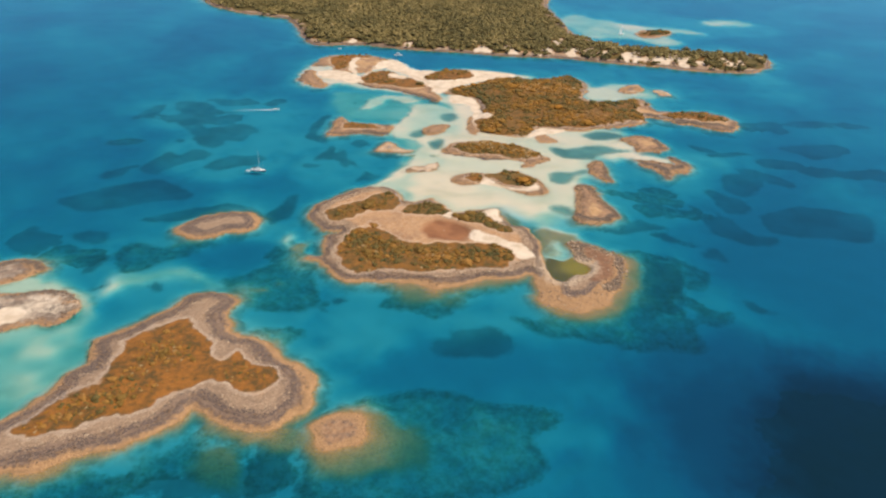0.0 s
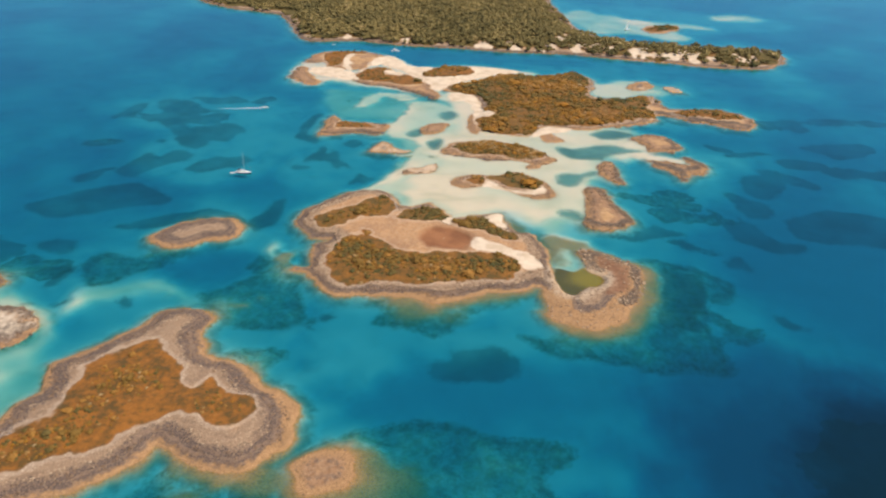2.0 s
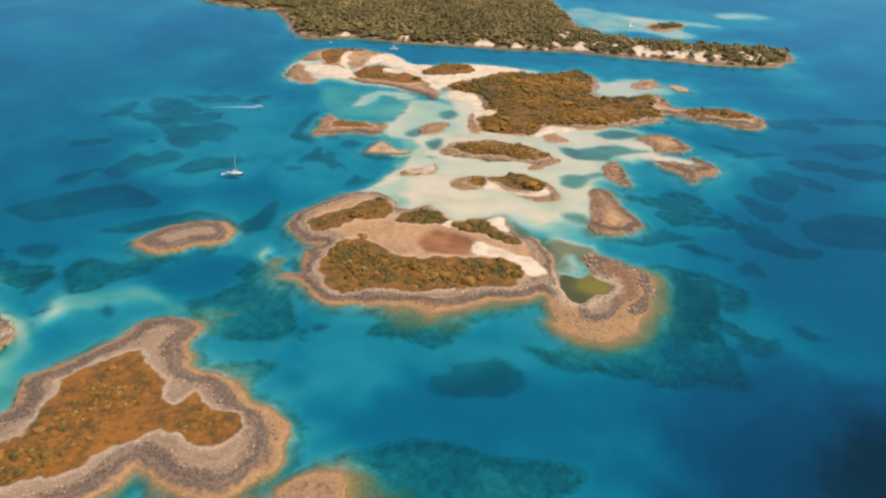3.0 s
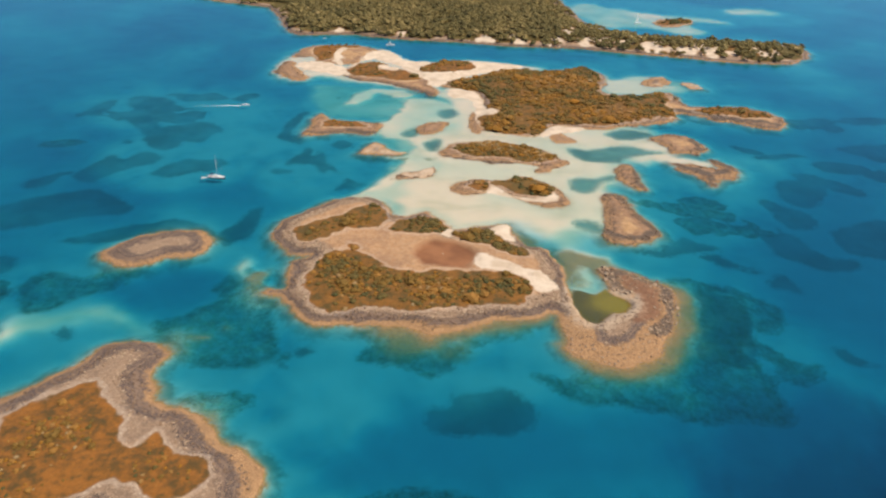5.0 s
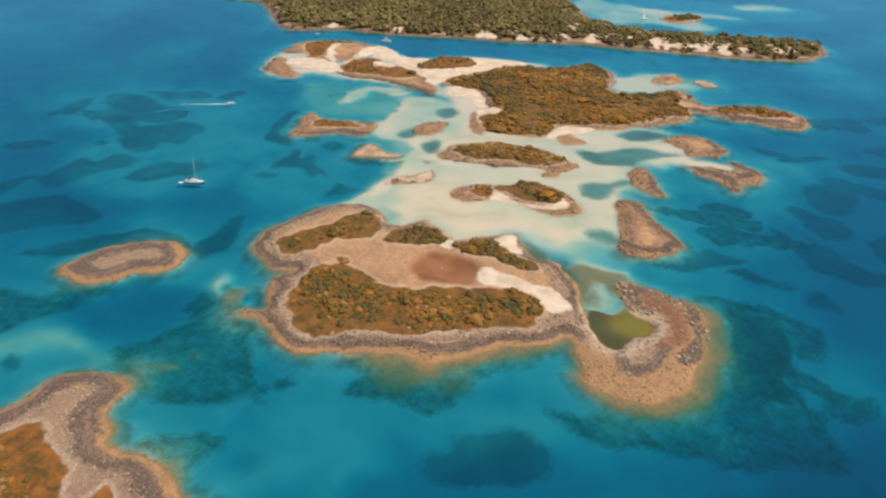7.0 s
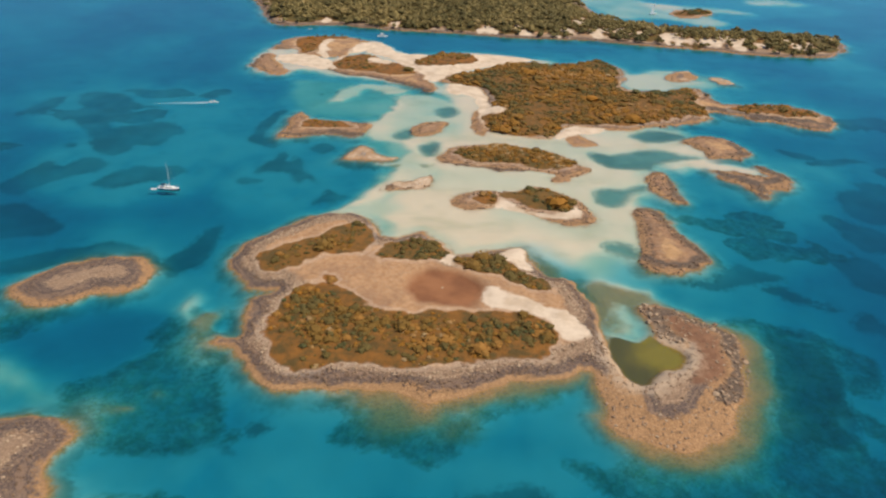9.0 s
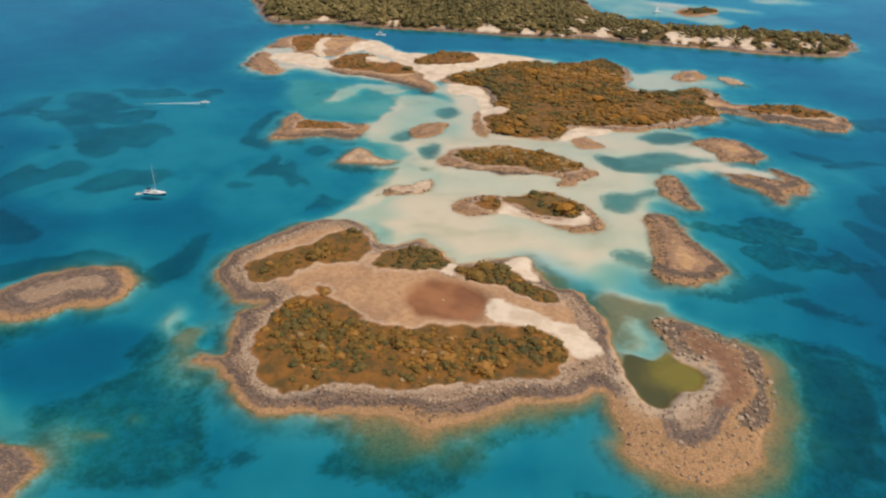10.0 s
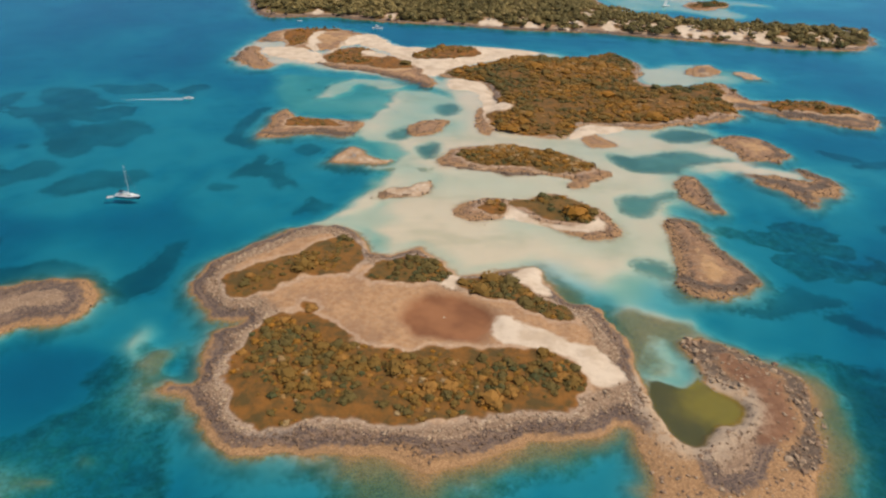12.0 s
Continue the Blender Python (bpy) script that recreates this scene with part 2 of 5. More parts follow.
BEACH = {
    "s1": [(8.7, 620.1), (20.3, 623.8), (33.1, 612.1), (37.9, 588.3), (39.5, 561.2), (32.5, 540.9), (30.3, 560.5), (28.4, 593.3), (12.2, 600.3)],
    "s2": [(-74.6, 692.4), (-72.9, 713.8), (-60.5, 742), (-49, 743.4), (-21.5, 703.5), (31.8, 711.2), (58.3, 707), (83.9, 697.7), (56.1, 681.5), (33.9, 665.1), (12.9, 648.1), (1, 628.7), (-11.1, 645.7), (-33.6, 685.1), (-57.2, 708.3), (-73.8, 699.4), (-78.6, 672.1)],
    "s3": [(21.2, 344.1), (25.2, 347.3), (35.7, 341.5), (41.7, 338.8), (47.4, 334.6), (53.7, 330.7), (57.8, 321.6), (57.8, 317.8), (52.8, 314), (48.9, 315.1), (45.3, 322.5), (40.3, 328.9), (30.8, 330.5), (22.4, 335.3)],
    "s4": [(81.6, 532.5), (95.8, 539.1), (108.3, 536.3), (102.9, 526.9), (89.7, 524.2), (75.5, 514.6)],
    "s6": [(32.3, 422), (35.5, 430.1), (42.3, 425.1), (47.4, 417.6), (58.6, 413.2), (68.4, 415.2), (72.1, 421.4), (73.9, 416.4), (69.5, 408.9), (58.1, 409.8), (44.7, 415), (35.8, 420.6)],
    "s7": [(30.2, 372.1), (36.2, 380.1), (41.2, 377.6), (43, 368.2), (45, 361.2), (40.1, 361), (34.8, 367.2)],
    "s8": [(4.6, 367.4), (8.7, 374.3), (11.2, 372.5), (9.6, 365.1)],
    "s9": [(-125.1, 675.2), (-121.3, 697.6), (-88.8, 684.1), (-76.1, 653.9), (-100.9, 657.4)],
    "pf": [(-27.3, 672.8), (-22.4, 674.9), (-11.5, 658.9), (-1.4, 639.5), (-4.9, 632.2), (-15.3, 651.1)],
    "ph": [(-93.5, 692), (-100, 718.1), (-95.3, 743.8), (-89, 738.6), (-93.5, 716.9), (-87.2, 692.7)],
    "pk": [(34.8, 562.9), (42.2, 569.8), (47.6, 560.8), (40.4, 555.1)],
    "pm": [(-54.2, 678), (-48.8, 688.4), (-33.1, 677), (-38.9, 670)],
    "w1": [(-228.9, 236.5), (-218.5, 251.9), (-211.5, 254.7), (-203.4, 250.2), (-205.4, 243.5), (-211.5, 239.5), (-219.9, 221.8)],
}
SHOAL = {
    "south": [(53.7, 396.7), (70.8, 393.1), (90.8, 385.6), (87.2, 366.3), (75.4, 352.2), (63.8, 351.8), (56, 361.6), (47.7, 372.1), (43, 383.6)],
    "bar": [(130.8, 479.9), (143.7, 486.4), (160.1, 485.3), (180.1, 478), (182.4, 470.7), (172.9, 468.2), (155.9, 474.5), (135.7, 473.3)],
    "main": [(-25.3, 409.2), (-24.5, 427), (-16.5, 456.5), (-5.1, 477.1), (-19.3, 506.4), (-14.6, 537.3), (11.5, 553.9), (8.3, 574.6), (1.1, 609.2), (12.5, 623.1), (35, 612.2), (32.4, 555.5), (42.7, 527.9), (73.4, 521.3), (108.3, 536.3), (157.7, 538.1), (154.2, 516.7), (161, 480.4), (152.8, 481.3), (126.6, 478.3), (117.2, 463), (114.2, 448.5), (98.8, 420.2), (98.2, 403.3), (94.1, 385.7), (89, 375.6), (76.7, 381), (63.8, 380.4), (52.1, 387.3), (39.1, 386.7), (30, 381), (12.8, 373.7), (4.6, 384), (-4.2, 395), (-14.7, 387.3)],
    "nw": [(-141.5, 650.2), (-145.3, 689.7), (-130, 718.3), (-88.8, 684.1), (-74.2, 702.9), (-21.5, 703.5), (32.1, 718.4), (84.5, 702.9), (100.4, 691.1), (54.9, 667.2), (4.9, 635.9), (1.1, 609.2), (-25.6, 619.5), (-65.7, 636.1), (-107.7, 650.7), (-116.9, 638.1)],
    "westsand": [(-258, 275), (-232, 276), (-211, 270), (-185, 260), (-174, 246), (-173, 230), (-181, 213), (-187, 196), (-193, 182), (-207, 182)],
    "west": [(-254.1, 277.7), (-218.1, 284), (-196.8, 277.7), (-178.5, 257.6), (-171.7, 236.7), (-163.2, 224), (-165.3, 211.8), (-173.3, 193), (-191.7, 175.6)],
    "arc": [(-173.5, 287.3), (-161.5, 296.7), (-140.1, 298.9), (-125.5, 292.5), (-112.3, 279), (-122.1, 281.3), (-139.9, 288.9), (-159.2, 282.3), (-175.5, 270.6)],
    "lw": [(-46.4, 411.5), (-38.5, 422), (-28.5, 443.6), (-20.3, 474.8), (-37.1, 505.2), (-46.1, 532.2), (-21.8, 551.3), (-7.8, 524.2), (-5.1, 477.1), (-15.8, 444.3), (-23.2, 410.7)],
    "bay": [(-103.2, 628.3), (-64.8, 629.2), (-25.1, 610.6), (4.8, 597.2), (8.2, 558.7), (-21.5, 546.4), (-54.3, 546.7), (-82, 554.5), (-98.8, 588.1)],
    "cusp": [(-94.1, 331), (-92.9, 336.1), (-89.8, 340.9), (-88, 338), (-87.6, 331.2), (-86.1, 323.7), (-88.1, 323.6)],
    "ne": [(151.9, 674), (158.2, 662.4), (184.5, 680.4), (217.7, 665.3), (234.1, 643.8), (200.7, 629.9), (166.3, 620.3), (142.6, 625.9)],
    "far": [(168, 985), (182, 918), (191, 879), (248, 880), (279, 850), (313, 862), (304, 896), (313, 926), (358, 916), (333, 955), (278, 964), (227, 1001), (194, 1027)],
    "farther": [(372, 988), (406, 975), (456, 989), (440, 1024), (401, 1022)],
    "epond": [(65, 318), (68, 328), (73, 337), (79, 338), (80, 331), (79, 323), (77, 317), (72, 318)],
    "sill": [(65, 356), (77, 357), (90, 348), (85, 340), (76, 336), (67, 328), (67, 340)],
    "neck": [(-40, 536), (-22, 563), (-2, 559), (12, 571), (22, 556), (17, 510), (5, 479), (2, 452), (-29, 425), (-47, 413), (-39, 424), (-31, 438), (-22, 454), (-20, 467), (-31, 473), (-20, 477), (-13, 491), (-19, 503), (-38, 510)],
    "fingers": [(-71, 576), (-68, 595), (-56, 620), (-33, 615), (-17, 607), (-32, 595), (-47, 605), (-56, 589), (-62, 581)],
    "flat": [(-32, 547), (-26, 568), (-24, 596), (1, 594), (22, 561), (12, 550), (-8, 552)],
}
MEADOW = {
    "islet_shade": [(126, 328), (133, 325), (146, 315), (135, 274), (112, 273), (113, 286), (121, 305)],
    "yacht": [(-175, 441), (-167, 438), (-160, 438), (-150, 445), (-138, 448), (-134, 456), (-132, 461), (-139, 468), (-147, 466), (-158, 467), (-166, 463), (-171, 454), (-174, 446)],
    "branch": [(-233, 544), (-210, 516), (-203, 508), (-201, 498), (-191, 485), (-179, 479), (-173, 486), (-173, 495), (-160, 495), (-156, 511), (-150, 515), (-158, 530), (-168, 535), (-181, 534), (-190, 528), (-198, 524), (-202, 546), (-194, 556), (-180, 562), (-198, 567), (-215, 587), (-228, 591), (-245, 587), (-238, 567), (-228, 556)],
    "west_bank": [(-222, 438), (-212, 431), (-205, 432), (-197, 442), (-188, 452), (-179, 458), (-176, 468), (-186, 476), (-196, 475), (-200, 464), (-209, 470), (-215, 461), (-220, 451)],
    "west_strip": [(-246, 428), (-241, 437), (-237, 440), (-227, 446), (-222, 443), (-228, 435), (-230, 425), (-241, 420)],
    "west_dark": [(-257, 385), (-239, 401), (-226, 410), (-220, 415), (-212, 419), (-203, 423), (-188, 416), (-177, 408), (-169, 400), (-171, 391), (-181, 389), (-195, 384), (-208, 376), (-230, 369)],
    "dot": [(-213, 492), (-208, 490), (-206, 494), (-210, 498), (-213, 497)],
    "upper_bank": [(-268, 544), (-254, 543), (-248, 560), (-251, 579), (-260, 578), (-264, 565)],
    "by_wake": [(-161, 585), (-151, 583), (-146, 595), (-145, 604), (-155, 606), (-162, 597)],
    "strip_cape": [(-111, 508), (-105, 503), (-94, 496), (-89, 504), (-93, 514), (-101, 515), (-101, 543), (-96, 561), (-103, 563), (-110, 544), (-111, 522)],
    "twin": [(-96, 459), (-95, 472), (-91, 479), (-88, 491), (-83, 489), (-81, 477), (-77, 485), (-71, 474), (-68, 464), (-63, 458), (-60, 449), (-66, 453), (-68, 448), (-72, 450), (-76, 460), (-83, 462), (-90, 462)],
    "twin_small": [(-103, 450), (-100, 454), (-94, 453), (-89, 451), (-93, 446), (-100, 446)],
    "wedge": [(-59, 425), (-55, 437), (-53, 444), (-47, 437), (-42, 435), (-47, 427), (-53, 427)],
    "under_isle": [(-72, 499), (-66, 506), (-60, 504), (-56, 496), (-62, 489), (-68, 491)],
    "under_rock": [(-55, 477), (-47, 484), (-35, 484), (-30, 476), (-33, 469), (-44, 467)],
    "wake_south": [(-162, 592), (-151, 586), (-143, 600), (-152, 608)],
    "channel": [(-112, 363), (-110, 377), (-105, 386), (-103, 400), (-96, 403), (-95, 389), (-95, 378), (-95, 368), (-101, 362), (-103, 354), (-108, 356)],
    "islet_lee": [(-190, 358), (-177, 369), (-167, 376), (-155, 381), (-140, 384), (-122, 378), (-110, 364), (-113, 352), (-149, 365), (-166, 357)],
    "oval": [(166, 338), (174, 345), (179, 345), (180, 337), (180, 328), (174, 331), (168, 332)],
    "thread": [(150, 351), (162, 349), (168, 347), (162, 345), (153, 348)],
    "east_bank": [(179, 385), (188, 387), (197, 389), (203, 382), (204, 374), (207, 369), (211, 364), (224, 361), (218, 351), (200, 350), (192, 357), (183, 364), (181, 373)],
    "east_ring": [(194, 424), (197, 419), (198, 406), (200, 399), (205, 393), (214, 393), (222, 402), (222, 412), (215, 420), (208, 425), (202, 429)],
    "east_mound": [(223, 456), (239, 462), (249, 455), (247, 443), (233, 426), (222, 421), (214, 428), (214, 441)],
    "east_strip": [(220, 494), (234, 489), (250, 496), (260, 503), (249, 504), (233, 503)],
    "east_far": [(258, 487), (270, 494), (282, 493), (297, 484), (289, 472), (265, 473), (258, 478)],
    "east_thread": [(234, 469), (249, 468), (259, 461), (273, 449), (267, 439), (251, 446), (242, 455)],
    "east_hook": [(214, 521), (229, 510), (233, 501), (221, 500), (214, 509)],
    "far_east": [(224, 390), (242, 403), (262, 408), (283, 402), (302, 391), (283, 359), (260, 361), (239, 363), (222, 369)],
    "stones": [(172, 286), (178, 286), (182, 279), (187, 276), (178, 274), (172, 279)],
    "strand": [(137, 359), (148, 361), (159, 353), (167, 350), (156, 349), (145, 352)],
    "isle_skirt": [(105, 359), (118, 363), (128, 372), (137, 379), (140, 374), (152, 369), (151, 364), (140, 363), (133, 360), (121, 356), (113, 356)],
    "hollow": [(0, 244), (7, 244), (10, 249), (15, 251), (21, 252), (28, 255), (34, 252), (39, 246), (41, 239), (37, 234), (30, 232), (21, 231), (9, 231), (2, 232), (-1, 238)],
    "hollow_dark": [(10, 246), (15, 250), (20, 248), (18, 243), (11, 242)],
    "lagoon_bank": [(-225, 338), (-218, 345), (-203, 343), (-200, 329), (-213, 328)],
    "lagoon_hook": [(-214, 304), (-205, 312), (-189, 313), (-190, 301), (-192, 294), (-198, 294), (-199, 304)],
    "lagoon_patch": [(-187, 278), (-179, 283), (-176, 280), (-183, 276)],
    "lagoon_dot": [(-200, 275), (-196, 280), (-192, 277), (-196, 273)],
    "arc_dot": [(-155, 281), (-153, 285), (-147, 282), (-148, 277)],
    "speck": [(-54, 276), (-49, 278), (-46, 274), (-49, 271), (-54, 272)],
    "speck_small": [(-61, 268), (-58, 268), (-55, 264), (-59, 264)],
}
REEF_BED = {
    "east": [(119, 337), (133, 333), (146, 330), (153, 324), (158, 318), (162, 314), (160, 305), (153, 295), (147, 294), (142, 297), (140, 290), (146, 284), (151, 276), (156, 273), (161, 273), (158, 266), (149, 262), (143, 264), (138, 262), (137, 254), (139, 249), (139, 245), (133, 241), (125, 242), (118, 243), (107, 239), (100, 239), (94, 241), (92, 244), (82, 244), (73, 246), (64, 247), (55, 249), (47, 255), (42, 260), (40, 264), (48, 262), (57, 260), (65, 271), (74, 289), (99, 319)],
    "south": [(-33, 286), (-24, 281), (-29, 270), (-22, 267), (-10, 265), (-3, 262), (2, 260), (9, 264), (12, 267), (14, 272), (24, 281), (37, 284), (44, 288), (31, 294), (-12, 293), (-29, 292)],
    "west": [(-101, 321), (-93, 313), (-89, 310), (-94, 303), (-95, 300), (-105, 299), (-112, 295), (-117, 289), (-104, 266), (-76, 263), (-60, 270), (-64, 283), (-66, 290), (-70, 298), (-77, 304), (-70, 303), (-61, 298), (-58, 300), (-67, 309), (-76, 316), (-84, 323), (-79, 326), (-83, 331), (-88, 333), (-87, 324), (-96, 329), (-99, 325)],
    "west_inner": [(-116, 292), (-109, 296), (-102, 306), (-95, 312), (-100, 324), (-94, 328), (-84, 320), (-76, 309), (-68, 305), (-69, 298), (-72, 294), (-66, 285), (-63, 276), (-55, 272), (-58, 269), (-65, 275), (-72, 276), (-80, 271), (-86, 270), (-90, 272), (-95, 268), (-96, 264), (-102, 268), (-106, 273), (-112, 278), (-107, 283)],
    "front_east": [(-99, 242), (-92, 240), (-88, 245), (-84, 248), (-76, 247), (-73, 249), (-66, 248), (-64, 244), (-67, 240), (-69, 236), (-70, 231), (-70, 225), (-75, 226), (-79, 233), (-85, 237), (-91, 235)],
    "north_west": [(-188, 316), (-181, 329), (-164, 323), (-155, 328), (-143, 333), (-137, 327), (-145, 319), (-148, 315), (-157, 309), (-165, 299), (-175, 294)],
    "arc": [(-175, 304), (-166, 315), (-154, 325), (-146, 332), (-146, 320), (-157, 308), (-169, 299)],
    "front": [(-43, 188), (-35, 193), (-27, 200), (-16, 204), (-4, 207), (7, 207), (14, 205), (21, 201), (30, 198), (39, 198), (48, 197), (56, 195), (57, 190), (53, 185), (47, 182), (43, 177), (48, 169), (45, 159), (25, 149), (-10, 142), (-48, 145), (-48, 164), (-51, 182)],
    "far_west": [(-266, 485), (-253, 483), (-242, 489), (-239, 496), (-254, 498), (-263, 493)],
}
SAND_GAP = {
    "east": [(131, 283), (136, 285), (140, 279), (143, 272), (141, 265), (137, 267), (135, 274), (132, 278)],
    "front_a": [(-113, 164), (-110, 174), (-104, 180), (-99, 186), (-97, 182), (-99, 172), (-104, 164)],
    "front_b": [(-92, 167), (-87, 174), (-81, 181), (-76, 182), (-76, 178), (-81, 171), (-86, 165)],
    "front_c": [(-126, 158), (-122, 165), (-115, 168), (-115, 158)],
}
POOL = {
    "by_ridge": [(77, 388), (81, 390), (88, 388), (92, 383), (93, 378), (88, 375), (83, 379), (78, 383)],
    "round": [(84, 441), (90, 447), (101, 446), (112, 452), (113, 447), (103, 440), (98, 430), (90, 425), (84, 430)],
    "long": [(93, 496), (107, 493), (131, 503), (144, 496), (157, 492), (130, 483), (122, 473), (102, 474), (93, 483)],
    "north": [(125, 528), (141, 536), (159, 529), (152, 519), (135, 515), (125, 520)],
    "narrow": [(-8, 499), (2, 506), (4, 498), (-1, 484), (-6, 489)],
    "small": [(-24, 519), (-12, 528), (-13, 512), (-21, 510)],
    "cape": [(1, 565), (12, 571), (16, 561), (10, 550), (3, 555)],
}
# softer patches: x, y, half width, half depth, degrees
SEAGRASS = [(-91, 150, 23.1, 4.8, 8), (-63, 165, 3.1, 14.6, 0), (-47, 151, 2.6, 10.7, 0), (-207, 547, 34.2, 13.5, 0), (-186, 592, 24.2, 9.3, 0),
            (284, 565, 37.2, 12.1, 0), (352, 578, 43.8, 9.4, 0), (322, 514, 24.8, 18.3, 0), (322, 467, 41.6, 11.3, -6), (-241, 328, 16.4, 14.8, 0)]
REEF = [(-134, 146, 35.0, 8.8, 5), (-95, 161, 23.9, 11.4, 7), (-61, 157, 13.0, 12.5, 0), (159, 391, 22.7, 8.6, -14), (162, 421, 15.0, 10.3, -20),
        (154, 408, 26.4, 7.7, -13), (-212, 310, 19.0, 11.1, 0), (-23, 469, 10.6, 4.4, 0), (-74, 600, 9.0, 3.5, 30)]
SHELF = [
    (-2, 279, 17, 8, 0),
    (-25, 172, 22, 17, 0),
    (-80, 159, 6.1, 10.7, 40),
    (68, 340, 5.6, 11.9, 0),
    (77, 346, 13, 5, -15),
    (48, 363, 10.0, 5.0, -23),
    (-69, 173, 13.7, 5.5, 0),
]
# pale sand in shallower water, by the near islands and beyond them
BRIGHT_NEAR = [
    (46, 283, 16, 9, 0),
    (-185, 300, 45, 30, 0),
    (-76, 339, 9.6, 17.4, 0),
    (82, 363, 18.2, 9.9, -14),
    (-133, 253, 16.8, 10.5, 11),
    (-57, 242, 22.2, 18.1, 0),
    (30, 255, 31.9, 10.7, 0),
    (32, 278, 15.2, 5.1, 0),
    (-31, 279, 15.0, 4.2, 0),
    (-95, 269, 11.8, 7.8, 0),
    (-41, 243, 25.0, 20.4, 0),
    (4, 276, 27.1, 4.9, 0),
    (-191, 232, 31.7, 17.2, 0),
    (-165, 283, 36.0, 16.5, 0),
    (103, 353, 17.7, 6.6, -7),
]
BRIGHT_FAR = [
    (-160, 475, 55, 60, 0),
    (-190, 560, 80, 50, 0),
    (-70, 450, 42, 36, 0),
    (-75, 500, 44, 24, 0),
    (-72, 576, 37.6, 32.8, 0),
    (138, 422, 19.7, 25.9, -31),
    (-25, 503, 20.6, 19.8, 0),
    (197, 554, 38.6, 12.1, -5),
    (145, 460, 11.1, 16.2, 0),
    (131, 715, 92.8, 14.6, 0),
    (-32, 450, 12.8, 17.0, 0),
    (-49, 506, 17.7, 24.1, 0),
    (255, 969, 164.6, 91.9, 0),
    (407, 966, 75.8, 51.6, 0),
    (126, 411, 14.3, 24.3, -40),
    (-96, 557, 19.6, 30.3, 0),
]
# heads of ochre coral and weed near the surface
CORAL = [(-84, 285, 4, 2.5, 0), (-92, 279, 5, 2.2, 0), (-80, 327, 3, 6, 0)]
DEEP = [
    (191, 170, 55.5, 46.3, 0, 13.5, 44),
    (137, 186, 41.4, 31.6, 0, 8.0, 30),
    (103, 154, 30.8, 16.4, 0, 5.4, 22),
    (-118, 321, 16.1, 11.2, 0, 4.7, 14),
    (138, 228, 29.9, 21.4, 0, 6.5, 30),
    (62, 217, 68.7, 10.3, 0, 4.6, 14),
    (236, 326, 68.5, 78.6, 0, 5.2, 30),
]
RIDGE = [
    (2.6, [(87.3, 335.9), (95.3, 335.6), (100.5, 332.7), (105.8, 328.2), (109, 322.3), (107.8, 312.5), (107.3, 305.2), (106.7, 299.2), (102.3, 292.6), (96.9, 288.7)]),
    (1.8, [(87.3, 335.9), (86.7, 329), (88.2, 323.2), (90, 318.2)]),
    (1.8, [(100.6, 421.3), (109.9, 419.2), (113.9, 408.2), (118.4, 392.2), (121.2, 376.6), (111.8, 369.4), (100.5, 369), (95, 375.5)]),
    (1.6, [(129.8, 466.3), (128.8, 445.2), (127.4, 433.2)]),
    (1.8, [(181.6, 518.6), (183.5, 497.1)]),
    (2, [(182.2, 479.6), (190.1, 475.2), (194.3, 464.2)]),
    (1.8, [(156.2, 472.5), (166.6, 463.9), (175.4, 455.6), (188.9, 460.7)]),
    (1.6, [(175.4, 455.6), (174.2, 441.8)]),
    (1.8, [(-224.2, 262.1), (-216.8, 264.5), (-208.6, 269.6), (-198.8, 269.6), (-188.2, 265.9)]),
    (2.4, [(-196.3, 253.4), (-191, 256.6), (-185.1, 256.9)]),
    (1.8, [(-242.4, 294.4), (-232, 298.5), (-223.7, 298.9), (-217.9, 294.4)]),
    (1.6, [(-210.5, 252.8), (-206.9, 256.9)]),
    (1.6, [(-143.1, 653), (-143.3, 673.3), (-140.8, 688.5)]),
    (1.6, [(-84, 653.1), (-66.2, 640.2), (-50.3, 639), (-33.7, 626.8), (-17.8, 615.1), (-4.4, 606.2)]),
    (1.5, [(-134.5, 714), (-124.2, 711.6), (-113, 695)]),
    (1.5, [(-91, 513), (-80.2, 512.1), (-63, 518.4), (-50.2, 514.2), (-39.6, 515)]),
    (1.5, [(6.1, 474.3), (18.4, 470.3), (37.3, 465.4), (53.8, 466.4)]),
    (1.5, [(182.8, 580.2), (203.2, 577.5), (219.1, 565), (239.8, 557.5), (260.4, 551.3)]),
    (1.4, [(87.8, 531.1), (94.1, 522.8), (99.2, 512.9)]),
]
SOILBED = [(89.7, 333.4), (96.3, 330.9), (102.4, 326.2), (104.9, 317.9), (102.7, 307.3), (99.6, 298.6), (93.3, 294.8), (88, 294.6), (94.1, 305.9), (94.1, 314), (91.1, 321.8)]
GREENPOND = [(66, 320), (71, 320), (76, 318), (80, 320), (82, 324), (83, 322), (86, 318), (89, 314), (91, 311), (91, 305), (86, 301), (80, 298), (76, 294), (73, 292), (69, 293), (67, 295), (65, 300), (64, 306), (64, 313)]
POND_WEED = [(83, 309, 8, 7, 0), (79, 320, 2.5, 6, 0)]
BROWNFLAT = [(-10.3, 346.1), (-7.9, 354.2), (-1.3, 361.2), (8.6, 363.3), (18.1, 356.8), (23.3, 347.2), (22.6, 338.1), (16.9, 332.8), (4.6, 333.3), (-6.2, 337.2)]


# ---- smooth noise and distances on arrays ----
def hashed(ix, iy, seed):
    n = (ix.astype(np.int64) * 374761393 + iy.astype(np.int64) * 668265263 + seed * 1442695041) & 0x7FFFFFFF
    n = ((n ^ (n >> 13)) * 1274126177) & 0x7FFFFFFF
    return ((n ^ (n >> 16)) & 0xFFFF) / 65535.0


